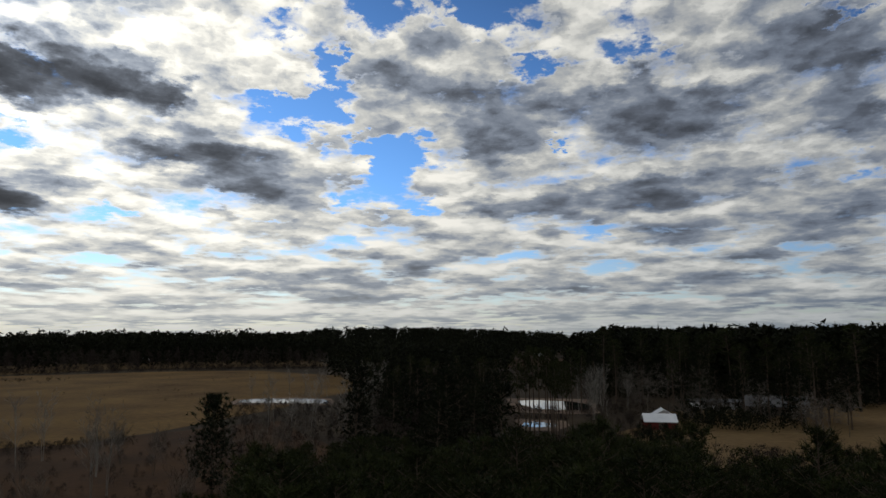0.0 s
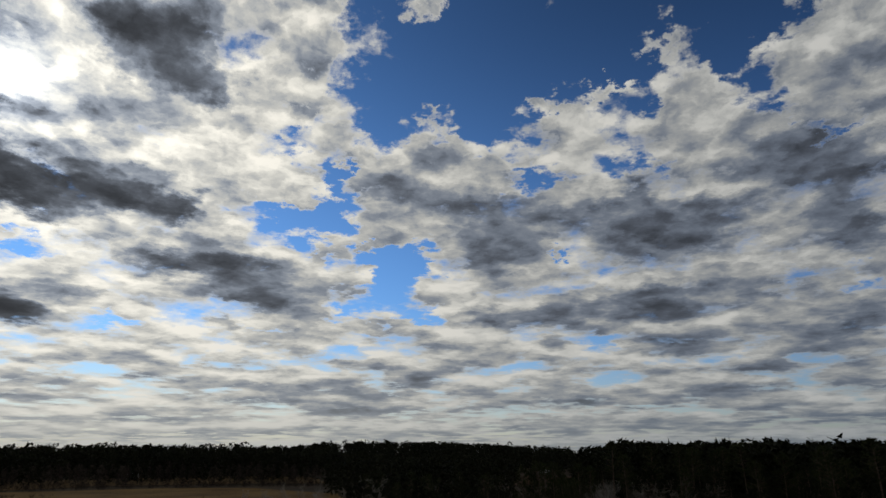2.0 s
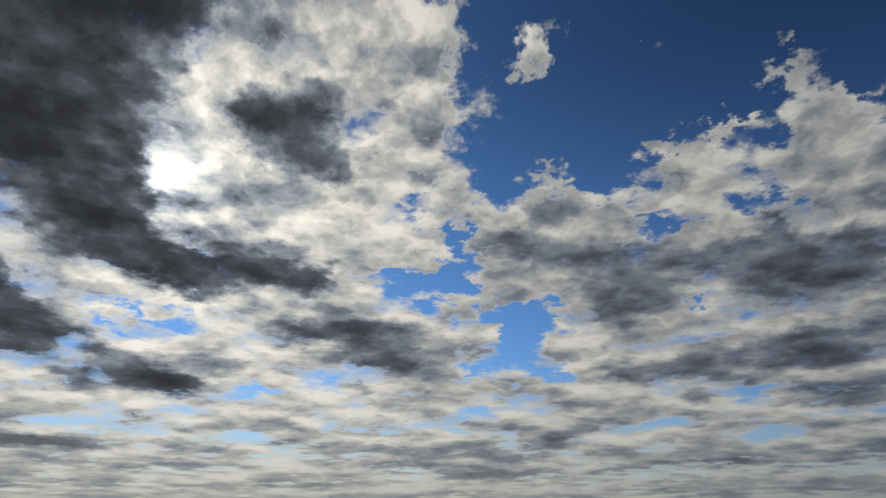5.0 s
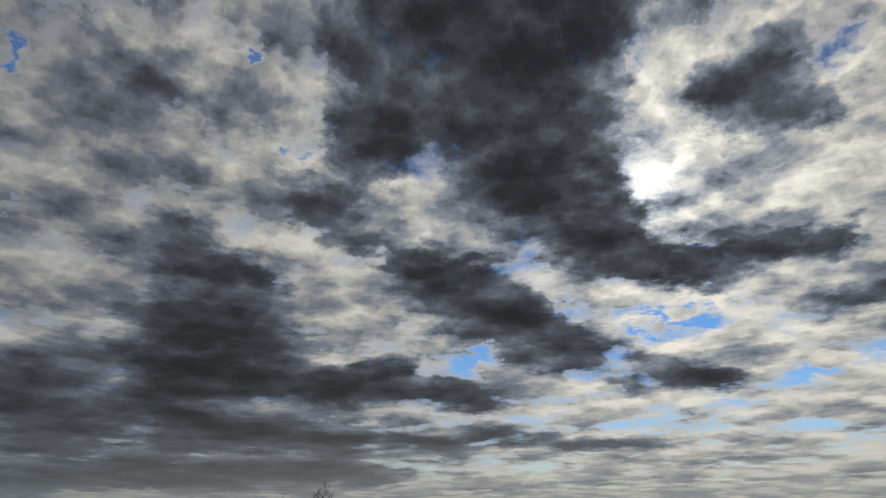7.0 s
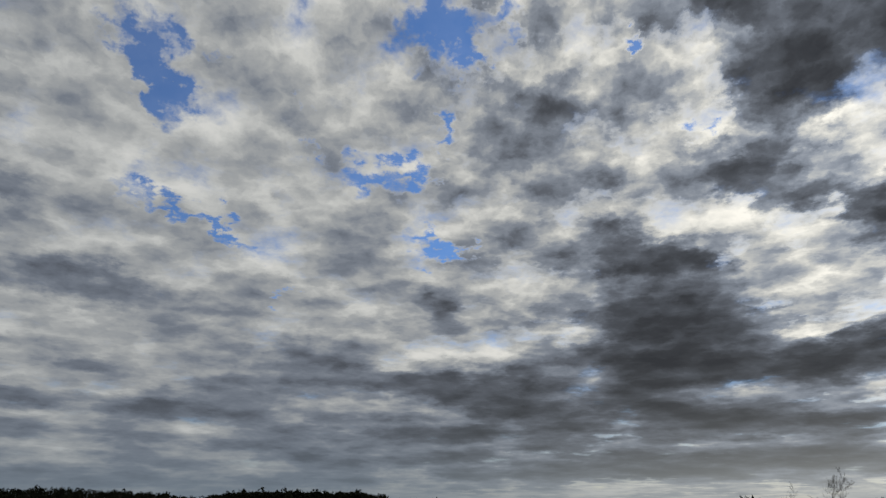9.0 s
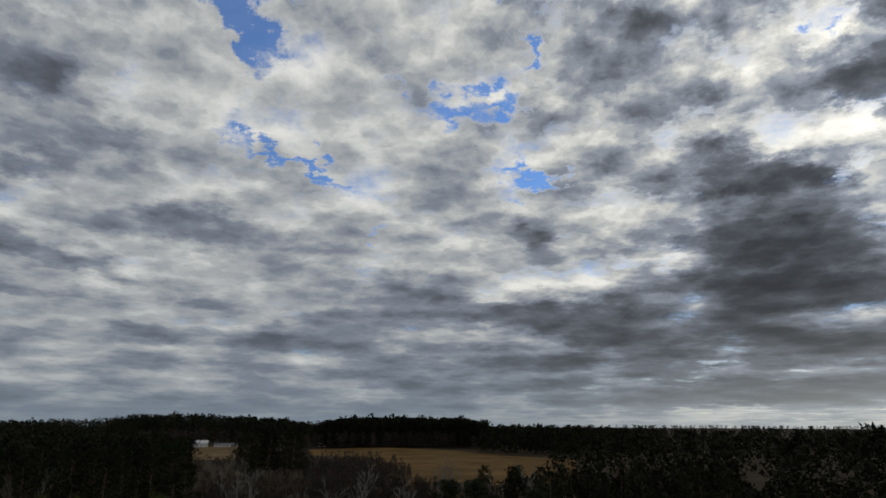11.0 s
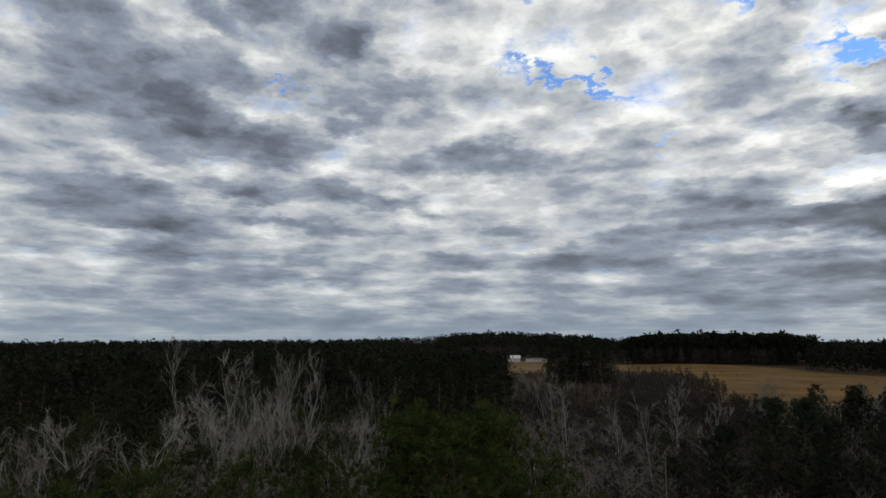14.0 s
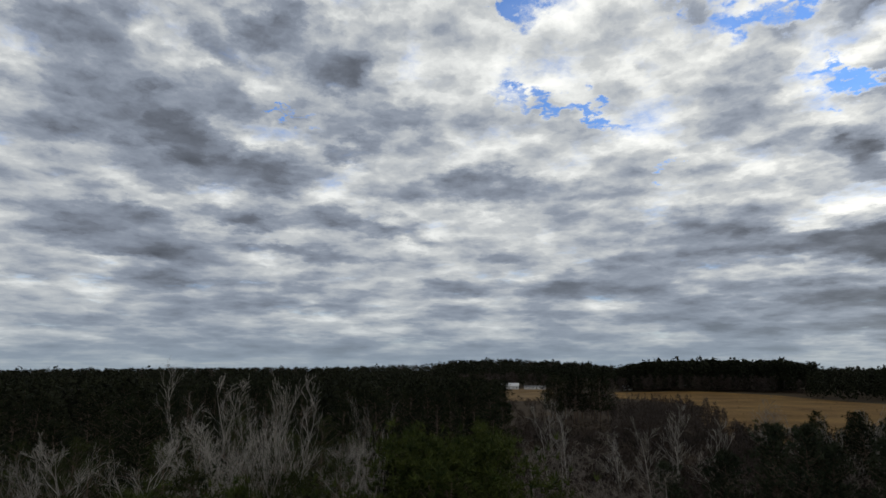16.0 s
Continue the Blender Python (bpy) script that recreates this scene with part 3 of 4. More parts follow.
def sheet(name, outline, mat, lift, label, category="field", grid=9.0, ragged=4.0):
    """A patch of ground that follows the land, with a ragged edge, inside an outline of (azimuth, distance)."""
    pts = [at(*p) for p in outline]
    cx, cy = sum(p[0] for p in pts) / len(pts), sum(p[1] for p in pts) / len(pts)
    rim = []
    for (x0, y0), (x1, y1) in zip(pts, pts[1:] + pts[:1]):
        n = max(2, int(math.hypot(x1 - x0, y1 - y0) / grid))
        for i in range(n):
            x, y = x0 + (x1 - x0) * i / n, y0 + (y1 - y0) * i / n
            rim.append((x + ragged * noise.noise((x * 0.06, y * 0.06, 3)), y + ragged * noise.noise((x * 0.06, y * 0.06, 9))))
    rings = 10
    verts, faces, n = [], [], len(rim)
    for r in range(rings):
        k = 1 - r / rings
        verts += [(cx + (x - cx) * k, cy + (y - cy) * k) for x, y in rim]
    verts.append((cx, cy))
    for r in range(rings - 1):
        faces += [(r * n + i, r * n + (i + 1) % n, (r + 1) * n + (i + 1) % n, (r + 1) * n + i) for i in range(n)]
    faces += [((rings - 1) * n + i, (rings - 1) * n + (i + 1) % n, rings * n) for i in range(n)]
    verts = [(x, y, land(x, y) + lift) for x, y in verts]
    area = sum(x0 * y1 - x1 * y0 for (x0, y0), (x1, y1) in zip(rim, rim[1:] + rim[:1]))
    if area < 0:
        faces = [f[::-1] for f in faces]
    return tagged(new(name, mesh_of(name, verts, faces, mat, True)), label, category, kind="structure")


verts, faces, rad = [(0, 0, 0)], [], [6 * 1.075 ** i for i in range(93)]
SPOKES = 180
for d in rad:
    for i in range(SPOKES):
        x, y = at(360 * i / SPOKES, d)
        verts.append((x, y, land(x, y)))
faces += [(0, 1 + (i + 1) % SPOKES, 1 + i) [::-1] for i in range(SPOKES)]
for r in range(len(rad) - 1):
    a, b = 1 + r * SPOKES, 1 + (r + 1) * SPOKES
    faces += [(a + i, a + (i + 1) % SPOKES, b + (i + 1) % SPOKES, b + i)[::-1] for i in range(SPOKES)]
tagged(new("ground", mesh_of("ground", verts, faces, LITTER, True)), "brown leaf-littered ground under winter woods", "ground", kind="structure")

sheet("brush_ground", [(42, 50), (42, 180), (26, 175), (14, 190), (9, 140), (14, 60)], BRUSH_GROUND, 0.05, "rough brown ground with dead brush beside the hayfield", "ground")
sheet("hayfield", [(40, 172), (30, 168), (24, 180), (17, 205), (12, 240), (7, 300), (9, 385), (16, 452), (23, 462), (30, 455), (40, 475)], HAY, 0.1, "wide tan hayfield cut short, dotted with tufts")
sheet("far_field", [(36, 470), (27, 500), (16, 500), (10, 500), (10.5, 580), (16, 610), (36, 600)], HAY_PALE, 0.1, "pale strip of dry field beyond a hedge line")
sheet("red_field", [(-5.5, 470), (-10.5, 470), (-11, 620), (-5.8, 620)], BRUSH_GROUND, 0.12, "reddish brown bare field between the woods")
sheet("yard", [(-15, 165), (-21, 128), (-29, 120), (-37, 150), (-38, 285), (-31, 262), (-25, 235), (-19, 215)], HAY_PALE, 0.1, "dry tan lawn round a farmstead")
sheet("west_pasture", [(96, 250), (103, 225), (109, 238), (112.5, 330), (113, 480), (118.5, 520), (118.5, 600), (112, 612), (106, 575), (96, 470)], HAY, 0.1, "golden dry pasture beyond bare trees")
sheet("north_field", [(123.5, 470), (131.5, 470), (132, 700), (123.8, 700)], HAY_PALE, 0.1, "tan field in front of distant houses")


# ---- trees ----
def part(name, me, parent, label=""):
    ob = new(name, me)
    ob.parent = parent
    return tagged(ob, label) if label else ob


def tube(verts, faces, p, q, r0, r1, sides=4):
    """A tapered length of trunk, limb or twig from p to q."""
    axis = (q - p).normalized()
    u = axis.orthogonal().normalized()
    w = axis.cross(u)
    k = len(verts)
    for c, r in ((p, r0), (q, r1)):
        for i in range(sides):
            a = 2 * math.pi * i / sides
            verts.append(c + (u * math.cos(a) + w * math.sin(a)) * r)
    faces += [(k + i, k + (i + 1) % sides, k + sides + (i + 1) % sides, k + sides + i) for i in range(sides)]


def tufts(rng, centres, size, spikes, width, lift=0.35):
    """Needle tufts: bundles of slender blades that spread from each centre."""
    c = np.repeat(np.asarray(centres), spikes, 0)
    d = rng.normal(size=c.shape)
    d[:, 2] += lift
    d /= np.linalg.norm(d, axis=1)[:, None]
    s = np.cross(d, rng.normal(size=c.shape))
    s /= np.linalg.norm(s, axis=1)[:, None] + 1e-9
    length = size * rng.uniform(0.6, 1.15, (len(c), 1))
    v = np.stack([c - s * width - d * length * 0.2, c + s * width - d * length * 0.2, c + d * length], 1).reshape(-1, 3)
    return v


def blades(name, v, mat):
    n = len(v) // 3
    me = bpy.data.meshes.new(name)
    me.vertices.add(len(v))
    me.vertices.foreach_set("co", np.asarray(v, dtype=np.float32).ravel())
    me.loops.add(len(v))
    me.loops.foreach_set("vertex_index", np.arange(len(v), dtype=np.int32))
    me.polygons.add(n)
    me.polygons.foreach_set("loop_start", np.arange(0, len(v), 3, dtype=np.int32))
    me.materials.append(mat)
    me.update(calc_edges=True)
    return me


def pine_meshes(seed, height, spread, base, n_branch, per_branch, spikes, size, width, mat=NEEDLE, cone=0.75, lift=0.5, thin=1.0, bare=0.3):
    """A pine: a tapered leaning trunk with limbs in whorls, and needle tufts along the limbs."""
    rng = np.random.default_rng(seed)
    tv, tf = [], []
    lean = rng.normal(0, 0.02, 2)
    spine = [Vector((lean[0] * height * s * s + 0.06 * math.sin(5 * s + seed), lean[1] * height * s * s, height * s)) for s in np.linspace(0, 1, 9)]
    r_base = height * 0.012
    for i in range(8):
        tube(tv, tf, spine[i], spine[i + 1], r_base * (1 - 0.93 * i / 8) + 0.01, r_base * (1 - 0.93 * (i + 1) / 8) + 0.01, 7)
    centres = []
    for b in range(n_branch):
        s = base + (1 - base) * (b + rng.uniform(0, 0.9)) / n_branch
        f = (s - base) / (1 - base)
        reach = spread * (min(1, 0.45 + 2.2 * f) * (1 - f) ** cone + 0.06) * rng.uniform(0.6, 1.15)
        a = rng.uniform(0, 2 * math.pi)
        i = min(7, int(s * 8))
        p = spine[i].lerp(spine[i + 1], s * 8 - i)
        rise = rng.uniform(0.05, 0.3) + 0.55 * f
        way = Vector((math.cos(a), math.sin(a), rise))
        mid = p + way * reach * 0.55
        end = p + Vector((math.cos(a), math.sin(a), rise + 0.15)) * reach
        tube(tv, tf, p, mid, thin * (0.02 + reach * 0.012), thin * (0.015 + reach * 0.006), 3)
        tube(tv, tf, mid, end, thin * (0.015 + reach * 0.006), 0.01 * thin, 3)
        for k in range(per_branch):
            g = rng.uniform(bare, 1.05)
            c = p.lerp(end, g) + Vector(rng.normal(0, 0.09 * reach + 0.08, 3))
            centres.append(c)
    top = spine[-1]
    for k in range(max(3, per_branch)):
        centres.append(top + Vector((rng.normal(0, 0.15), rng.normal(0, 0.15), rng.uniform(-0.6, 0.2))))
    return mesh_of("pine_trunk", tv, tf, BARK_PINE, True), blades("pine_crown", tufts(rng, [tuple(c) for c in centres], size, spikes, width, lift), mat)


def bare_meshes(seed, height, stems, spread, bark, levels=4, kids=5, upright=0.7, twig=0.012, reach=1.0, leader=0.72):
    """A leafless tree: forking limbs down to fine twigs."""
    rnd = random.Random(seed)
    tv, tf, bv, bf = [], [], [], []

    def grow(p, way, length, radius, level):
        segs = 5 if level == 0 else 3 if level < 3 else 2
        q, pts = p.copy(), [p.copy()]
        w = way.normalized()
        for i in range(segs):
            bend = 0.05 + 0.05 * (1 - upright) if level == 0 else 0.07 + 0.3 * (1 - upright)
            w = (w + Vector((rnd.gauss(0, bend), rnd.gauss(0, bend), rnd.gauss(0.06 * upright * (level > 0), bend * 0.5)))).normalized()
            n = q + w * length / segs
            r0, r1 = radius * (1 - 0.75 * i / segs), radius * (1 - 0.75 * (i + 1) / segs)
            tube(*((tv, tf) if level == 0 else (bv, bf)), q, n, max(r0, twig), max(r1, twig * 0.8), 6 if level == 0 else 4 if level == 1 else 3)
            q = n
            pts.append(q.copy())
        if level >= levels:
            return
        number = kids + (4 if level == 0 else 0)
        for k in range(number):
            g = (0.28 if level == 0 else 0.2) + (0.72 if level == 0 else 0.8) * (k + rnd.random()) / number
            i = min(segs - 1, int(g * segs))
            b = pts[i].lerp(pts[i + 1], g * segs - i)
            along = (pts[i + 1] - pts[i]).normalized()
            out = Vector((rnd.gauss(0, 1), rnd.gauss(0, 1), rnd.gauss(0, 0.5)))
            out = (out - along * out.dot(along)).normalized()
            dirn = along * upright + out * (1.15 - upright * 0.55) + Vector((0, 0, 0.25 * upright))
            grow(b, dirn, length * (reach if level == 0 else 1.0) * rnd.uniform(0.38, 0.62) * (1.15 - 0.5 * g), radius * 0.5 * (1.15 - 0.6 * g), level + 1)

    for s in range(stems):
        a = rnd.uniform(0, 6.28)
        off = Vector((math.cos(a), math.sin(a), 0)) * (0 if stems == 1 else spread * 0.25 * rnd.random())
        tilt = 0.05 if stems == 1 else 0.22 * rnd.random() * spread / 3
        grow(off, Vector((math.cos(a) * tilt, math.sin(a) * tilt, 1)), height * leader * (1 if stems == 1 else rnd.uniform(0.75, 1.05)), height * 0.0055 / math.sqrt(stems) + 0.022, 0)
    return mesh_of("bare_trunk", tv, tf, bark, True), mesh_of("bare_branches", bv, bf, bark, True)


def tree_kind(name, meshes, label, category, group):
    """A tree at its base, to be copied: trunk, and crown or branches."""
    trunk, crown = meshes
    root = new(name, None)
    part("trunk", trunk, root)
    part("crown", crown, root)
    return tagged(root, label, category, group)


def plant(kind, az, d, scale=1.0, turn=None, sink=0.1, wide=1.0):
    x, y = at(az, d)
    turn = random.uniform(0, 360) if turn is None else turn
    m = pose(x, y, land(x, y) - sink, 0, 0, turn)
    if not kind.get("placed"):
        kind["placed"] = 1
        kind.matrix_basis = m @ Matrix.Diagonal((scale * wide, scale * wide, scale, 1))
        return kind
    ob = copy_thing(kind, m)
    ob.scale = (scale * wide, scale * wide, scale)
    return ob


P_LAB = "evergreen pine with dark green needle tufts on upswept limbs"
PINES = [tree_kind("pine_tree", pine_meshes(s, 15, 3.6, 0.25, 66, 4, 12, 0.62, 0.03, cone=0.55, lift=0.9), P_LAB, "pine tree", "pines of the wood") for s in (1, 2, 3, 4)]
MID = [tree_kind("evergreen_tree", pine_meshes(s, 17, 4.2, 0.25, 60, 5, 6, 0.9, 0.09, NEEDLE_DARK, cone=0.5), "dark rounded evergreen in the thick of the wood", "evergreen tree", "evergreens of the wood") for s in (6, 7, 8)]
SLIM = [tree_kind("pine_tree", pine_meshes(s, 20, 3.0, 0.55, 44, 7, 8, 0.65, 0.05, cone=0.4), "tall pine with a long bare trunk and a high dark crown", "pine tree", "tall pines") for s in (11, 12)]
CEDARS = [tree_kind("cedar_tree", pine_meshes(s, 9, 2.6, 0.08, 120, 7, 7, 0.42, 0.05, CEDAR, 0.5), "dark dense cedar among bare trees", "cedar tree", "cedars") for s in (21, 22)]
YOUNG = [tree_kind("pine_tree", pine_meshes(s, 15, 4.0, 0.25, 90, 6, 14, 0.5, 0.028, NEEDLE_YOUNG, cone=0.5, lift=1.1), "young pine with bushy green heads of needles", "pine tree", "pines of the wood") for s in (33, 34)]
HERO = tree_kind("pine_tree", pine_meshes(31, 20, 10.0, 0.25, 190, 24, 18, 0.5, 0.034, NEEDLE_YOUNG, cone=0.6, lift=1.3, thin=0.4, bare=0.74), "large bushy pine with upright green needle tufts", "pine tree", "pines of the wood")
UP_LAB, OAK_LAB = "leafless pale grey tree with upright forking branches", "leafless spreading oak with gnarled grey brown limbs"
BARE_UP = [tree_kind("bare_tree", bare_meshes(s, 18, n, 2.5, BARK_GREY, 4, 5, 0.82, 0.008, 0.72, 0.9), UP_LAB, "bare tree", "bare trees") for s, n in ((41, 1), (42, 2), (43, 1))]
BARE_BACK = [tree_kind("bare_tree", bare_meshes(s, 18, n, 2.5, BARK_GREY, 3, 5, 0.85, 0.02, 0.65, 0.92), UP_LAB, "bare tree", "bare trees") for s, n in ((44, 1), (45, 2))]
CLUMP = tree_kind("bare_tree", bare_meshes(51, 22, 9, 6, BARK_GREY, 3, 5, 0.9, 0.011, 0.55, 0.95), "clump of pale leafless stems fanning upward", "bare tree", "bare trees")
OAKS = [tree_kind("oak_tree", bare_meshes(s, 16, 1, 5, BARK_BROWN, 4, 5, 0.35, 0.014), OAK_LAB, "bare oak", "bare oaks") for s in (61, 62)]
OAKS_BACK = [tree_kind("oak_tree", bare_meshes(s, 16, 1, 5, BARK_BROWN, 3, 6, 0.35, 0.03), OAK_LAB, "bare oak", "bare oaks") for s in (63, 64)]
SAPLINGS = [tree_kind("sapling", bare_meshes(s, 8, 3, 3, BARK_BROWN, 2, 6, 0.75, 0.015, 0.8, 0.9), "thin leafless brown saplings in rough ground", "sapling", "saplings") for s in (71, 72)]



def scatter(kinds, n, az0, az1, d0, d1, h0, h1, native, wide=1.0, gap=2.2, skyline=None):
    """Trees at chance places of a sector, kept apart; with a skyline (degrees) their tops stay near that line of sight."""
    put = []
    tries = 0
    while len(put) < n and tries < n * 30:
        tries += 1
        az = random.uniform(az0, az1)
        d = math.sqrt(random.uniform(d0 * d0, d1 * d1))
        x, y = at(az, d)
        if all((x - a) ** 2 + (y - b) ** 2 > gap * gap for a, b in put):
            put.append((x, y))
            h = random.uniform(h0, h1)
            if skyline is not None:
                h = min(h, (24 + d * math.tan(radians(skyline))) * random.uniform(0.84, 1.07))
            plant(random.choice(kinds), az, d, h / native, wide=wide)


random.seed(7)
# the young pines below the first view
scatter(PINES, 36, 8, 17, 34, 78, 14, 17, 15, 1.15, 2.6, -9.4)
scatter(PINES, 70, -12, 8, 34, 78, 14, 17, 15, 1.15, 2.6, -9.0)
scatter(PINES, 40, -21, -12, 34, 80, 14, 18, 15, 1.15, 2.6, -7.8)
scatter(PINES, 30, -30, -21, 34, 80, 11, 15, 15, 1.1, 2.6, -9.3)
scatter(PINES, 28, -40, -29.5, 36, 72, 14, 18, 15, 1.15, 2.6, -7.8)
scatter(PINES, 6, 17, 22, 50, 75, 9, 12, 15, 1.1, 3.0, -12)
plant(CEDARS[0], 19.3, 108, 1.62, 40, wide=1.05)
scatter(SLIM, 14, -11.5, -6, 150, 168, 17, 21, 20, 0.9, 1.6)
scatter(SLIM, 6, -12.5, -6, 194, 206, 15, 20, 20, 1.0, 2)
scatter(BARE_BACK, 5, 25, 34, 110, 150, 10, 13, 18)
scatter(SAPLINGS, 22, 17, 36, 75, 150, 5, 8, 8)
scatter(SAPLINGS, 34, 5, 18, 120, 205, 5, 8, 8)
scatter(BARE_BACK, 22, 5, 17, 150, 300, 9, 15, 18)
scatter(BARE_BACK, 12, -17, -11.5, 185, 235, 9, 14, 18)
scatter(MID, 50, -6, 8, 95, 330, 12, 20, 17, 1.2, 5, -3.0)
scatter(SLIM, 14, -6, 8, 200, 330, 15, 20, 20, 1.4, 4, -2.0)
scatter(SLIM, 12, -34, -13, 225, 285, 22, 27, 20, 1.4)
scatter(MID, 12, -36, -11, 235, 290, 17, 22, 17, 1.3, 5)
scatter(OAKS_BACK, 16, -33, -11.5, 190, 250, 13, 19, 16)
scatter(MID, 12, -33, -19.6, 196, 216, 13, 18, 17, 1.1, 6)
scatter(OAKS_BACK, 8, -32, -19.5, 168, 200, 9, 14, 16)
scatter(SLIM, 7, -33, -19.5, 190, 222, 18, 23, 20, 1.2, 6)
# the wood and the bare trees of the last view
plant(HERO, 132.8, 35, 0.945, 20)
scatter(PINES, 38, 140, 172, 48, 100, 13, 16.5, 15, 1.15, 3)
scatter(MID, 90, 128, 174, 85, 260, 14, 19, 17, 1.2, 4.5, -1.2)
for az, d, h in ((157.5, 42, 16.4), (164, 41, 15.8), (150.5, 43, 16.2), (146.5, 40, 14.6), (154, 36, 14.2), (161, 37, 14.5), (168, 40, 16.5)):
    plant(random.choice(YOUNG), az, d, h / 15, wide=1.1)
plant(CLUMP, 149.6, 62, 1.0, 0, wide=0.95)
plant(CLUMP, 148.0, 67, 0.95, 120, wide=0.75)
plant(BARE_UP[1], 152.3, 66, 1.12, 20)
plant(CLUMP, 139.4, 74, 0.86, 70, wide=0.5)
plant(BARE_UP[0], 143.2, 50, 0.98, 10)
for az, d, s in ((158.9, 56, 1.0), (161.1, 58, 1.0), (167.8, 52, 1.0), (165.6, 56, 0.92), (155.6, 60, 0.62), (141.2, 60, 0.95)):
    plant(random.choice(BARE_UP), az, d, s)
for az, d, s in ((124, 58, 1.15), (118, 62, 1.15), (112.5, 48, 1.0), (128, 70, 1.2), (121, 75, 1.2), (115.5, 72, 1.1), (109, 60, 1.0), (126, 90, 1.1)):
    plant(random.choice(OAKS), az, d, s)
for az, d, s in ((110.3, 85, 1.5), (106.8, 105, 1.7), (104.6, 100, 1.75), (103, 100, 1.5), (99, 100, 1.6), (114.5, 88, 1.3)):
    plant(random.choice(CEDARS), az, d, s)
scatter(BARE_BACK, 18, 96, 126, 75, 180, 12, 16, 18)
scatter(SAPLINGS, 30, 96, 128, 50, 150, 6, 9, 8)
plant(BARE_UP[0], 70.2, 110, 1.46)
scatter(MID, 34, 82, 104, 120, 230, 11, 17, 17, 1.3, 5, -3.2)
scatter(MID, 12, 118.5, 124, 285, 325, 17, 21, 17, 1.5, 6)
scatter(MID, 8, 130.3, 133.5, 330, 420, 14, 18, 17, 1.2, 6)


def woods(name, seed, zones, mat, label, blade, count, category="woods", fat=1.0, slim=0.4):
    """Far woods and thickets: thousands of crowns and stems in one object."""
    rng = np.random.default_rng(seed)
    out = []
    for az0, az1, d0, d1, n, h0, h1 in zones:
        az = np.radians(rng.uniform(az0, az1, n))
        d = np.sqrt(rng.uniform(d0 * d0, d1 * d1, n))
        x, y = -d * np.sin(az), d * np.cos(az)
        edge = np.clip(np.minimum(np.degrees(az) - az0, az1 - np.degrees(az)) / (0.14 * (az1 - az0)), 0, 1)
        h = (h0 + (h1 - h0) * (rng.uniform(0, 1, n) + rng.uniform(0, 1, n)) / 2) * (0.75 + 0.25 * np.sqrt(edge))
        h *= np.where(rng.uniform(0, 1, n) < 0.05, rng.uniform(1.06, 1.17, n), 1.0)
        for px, py, ph in zip(x, y, h):
            z = land(px, py)
            f = rng.uniform(0, 1, count) ** 0.8
            reach = (np.sqrt(1 - 0.93 * f * f) + 0.05) * ph * fat * rng.uniform(0.13, 0.21)
            a = rng.uniform(0, 6.283, count)
            k = np.sqrt(rng.uniform(0.05, 1, count)) * reach
            c = np.stack([px + np.cos(a) * k, py + np.sin(a) * k, z + ph * (0.08 + 0.9 * f)], 1)
            out.append(tufts(rng, c, blade * ph / 20, 1, blade * slim * ph / 20, 0.2 if slim > 0.2 else 1.0))
    return tagged(new(name, blades(name, np.concatenate(out), mat)), label, category, kind="stuff")


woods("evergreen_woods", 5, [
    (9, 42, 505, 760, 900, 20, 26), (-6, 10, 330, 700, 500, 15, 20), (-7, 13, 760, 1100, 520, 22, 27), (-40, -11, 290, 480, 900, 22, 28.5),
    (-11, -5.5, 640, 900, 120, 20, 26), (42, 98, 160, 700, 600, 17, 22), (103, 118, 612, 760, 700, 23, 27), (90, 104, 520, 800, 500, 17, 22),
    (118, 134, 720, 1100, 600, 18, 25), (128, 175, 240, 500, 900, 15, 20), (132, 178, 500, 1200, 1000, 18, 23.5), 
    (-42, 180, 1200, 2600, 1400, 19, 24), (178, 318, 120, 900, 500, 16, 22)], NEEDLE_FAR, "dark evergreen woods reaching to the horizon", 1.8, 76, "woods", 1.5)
woods("bare_woods", 6, [
    (9, 40, 490, 540, 220, 9, 15), (112, 124, 300, 520, 330, 2.5, 5.5), (110, 118.8, 225, 330, 200, 5, 10), (107.3, 111.5, 215, 255, 70, 2, 6.5), (104, 119, 600, 640, 160, 10, 16), 
    (124, 132, 722, 790, 120, 12, 17), (100, 172, 800, 1500, 300, 18, 24)],
    BARE_FAR, "grey brown leafless woods at the field edges", 2.6, 130, "woods", 1.2, 0.09)
woods("brush_thicket", 8, [
    (8, 18, 100, 225, 230, 1, 3.5), (17, 36, 75, 160, 200, 0.6, 2), (-30, -5, 78, 140, 420, 2, 4), (-5, 8, 78, 230, 300, 2, 5), (-13, -5, 78, 150, 180, 1, 2.5), (-18, -12.5, 150, 240, 150, 1, 3), (112, 132, 240, 440, 420, 2, 5), (95, 130, 30, 235, 1100, 2.5, 7),
    (25, 41, 160, 170, 160, 0.8, 2), (-13, -5, 203, 213, 90, 0.8, 2.2), (-11, -6, 184, 192, 60, 0.8, 2), (9, 18, 224, 236, 90, 0.7, 2), (9, 41, 455, 472, 330, 2, 5), (30, 37, 395, 420, 60, 0.8, 1.8), (-36, -30, 80, 150, 90, 2, 4),
    (12, 40, 240, 440, 46, 0.5, 1.2), (98, 111, 260, 500, 36, 0.5, 1.2)], BRUSH_TWIG, "tangled brown brush and dead weeds", 5.5, 80, "brush", 2.4, 0.055)
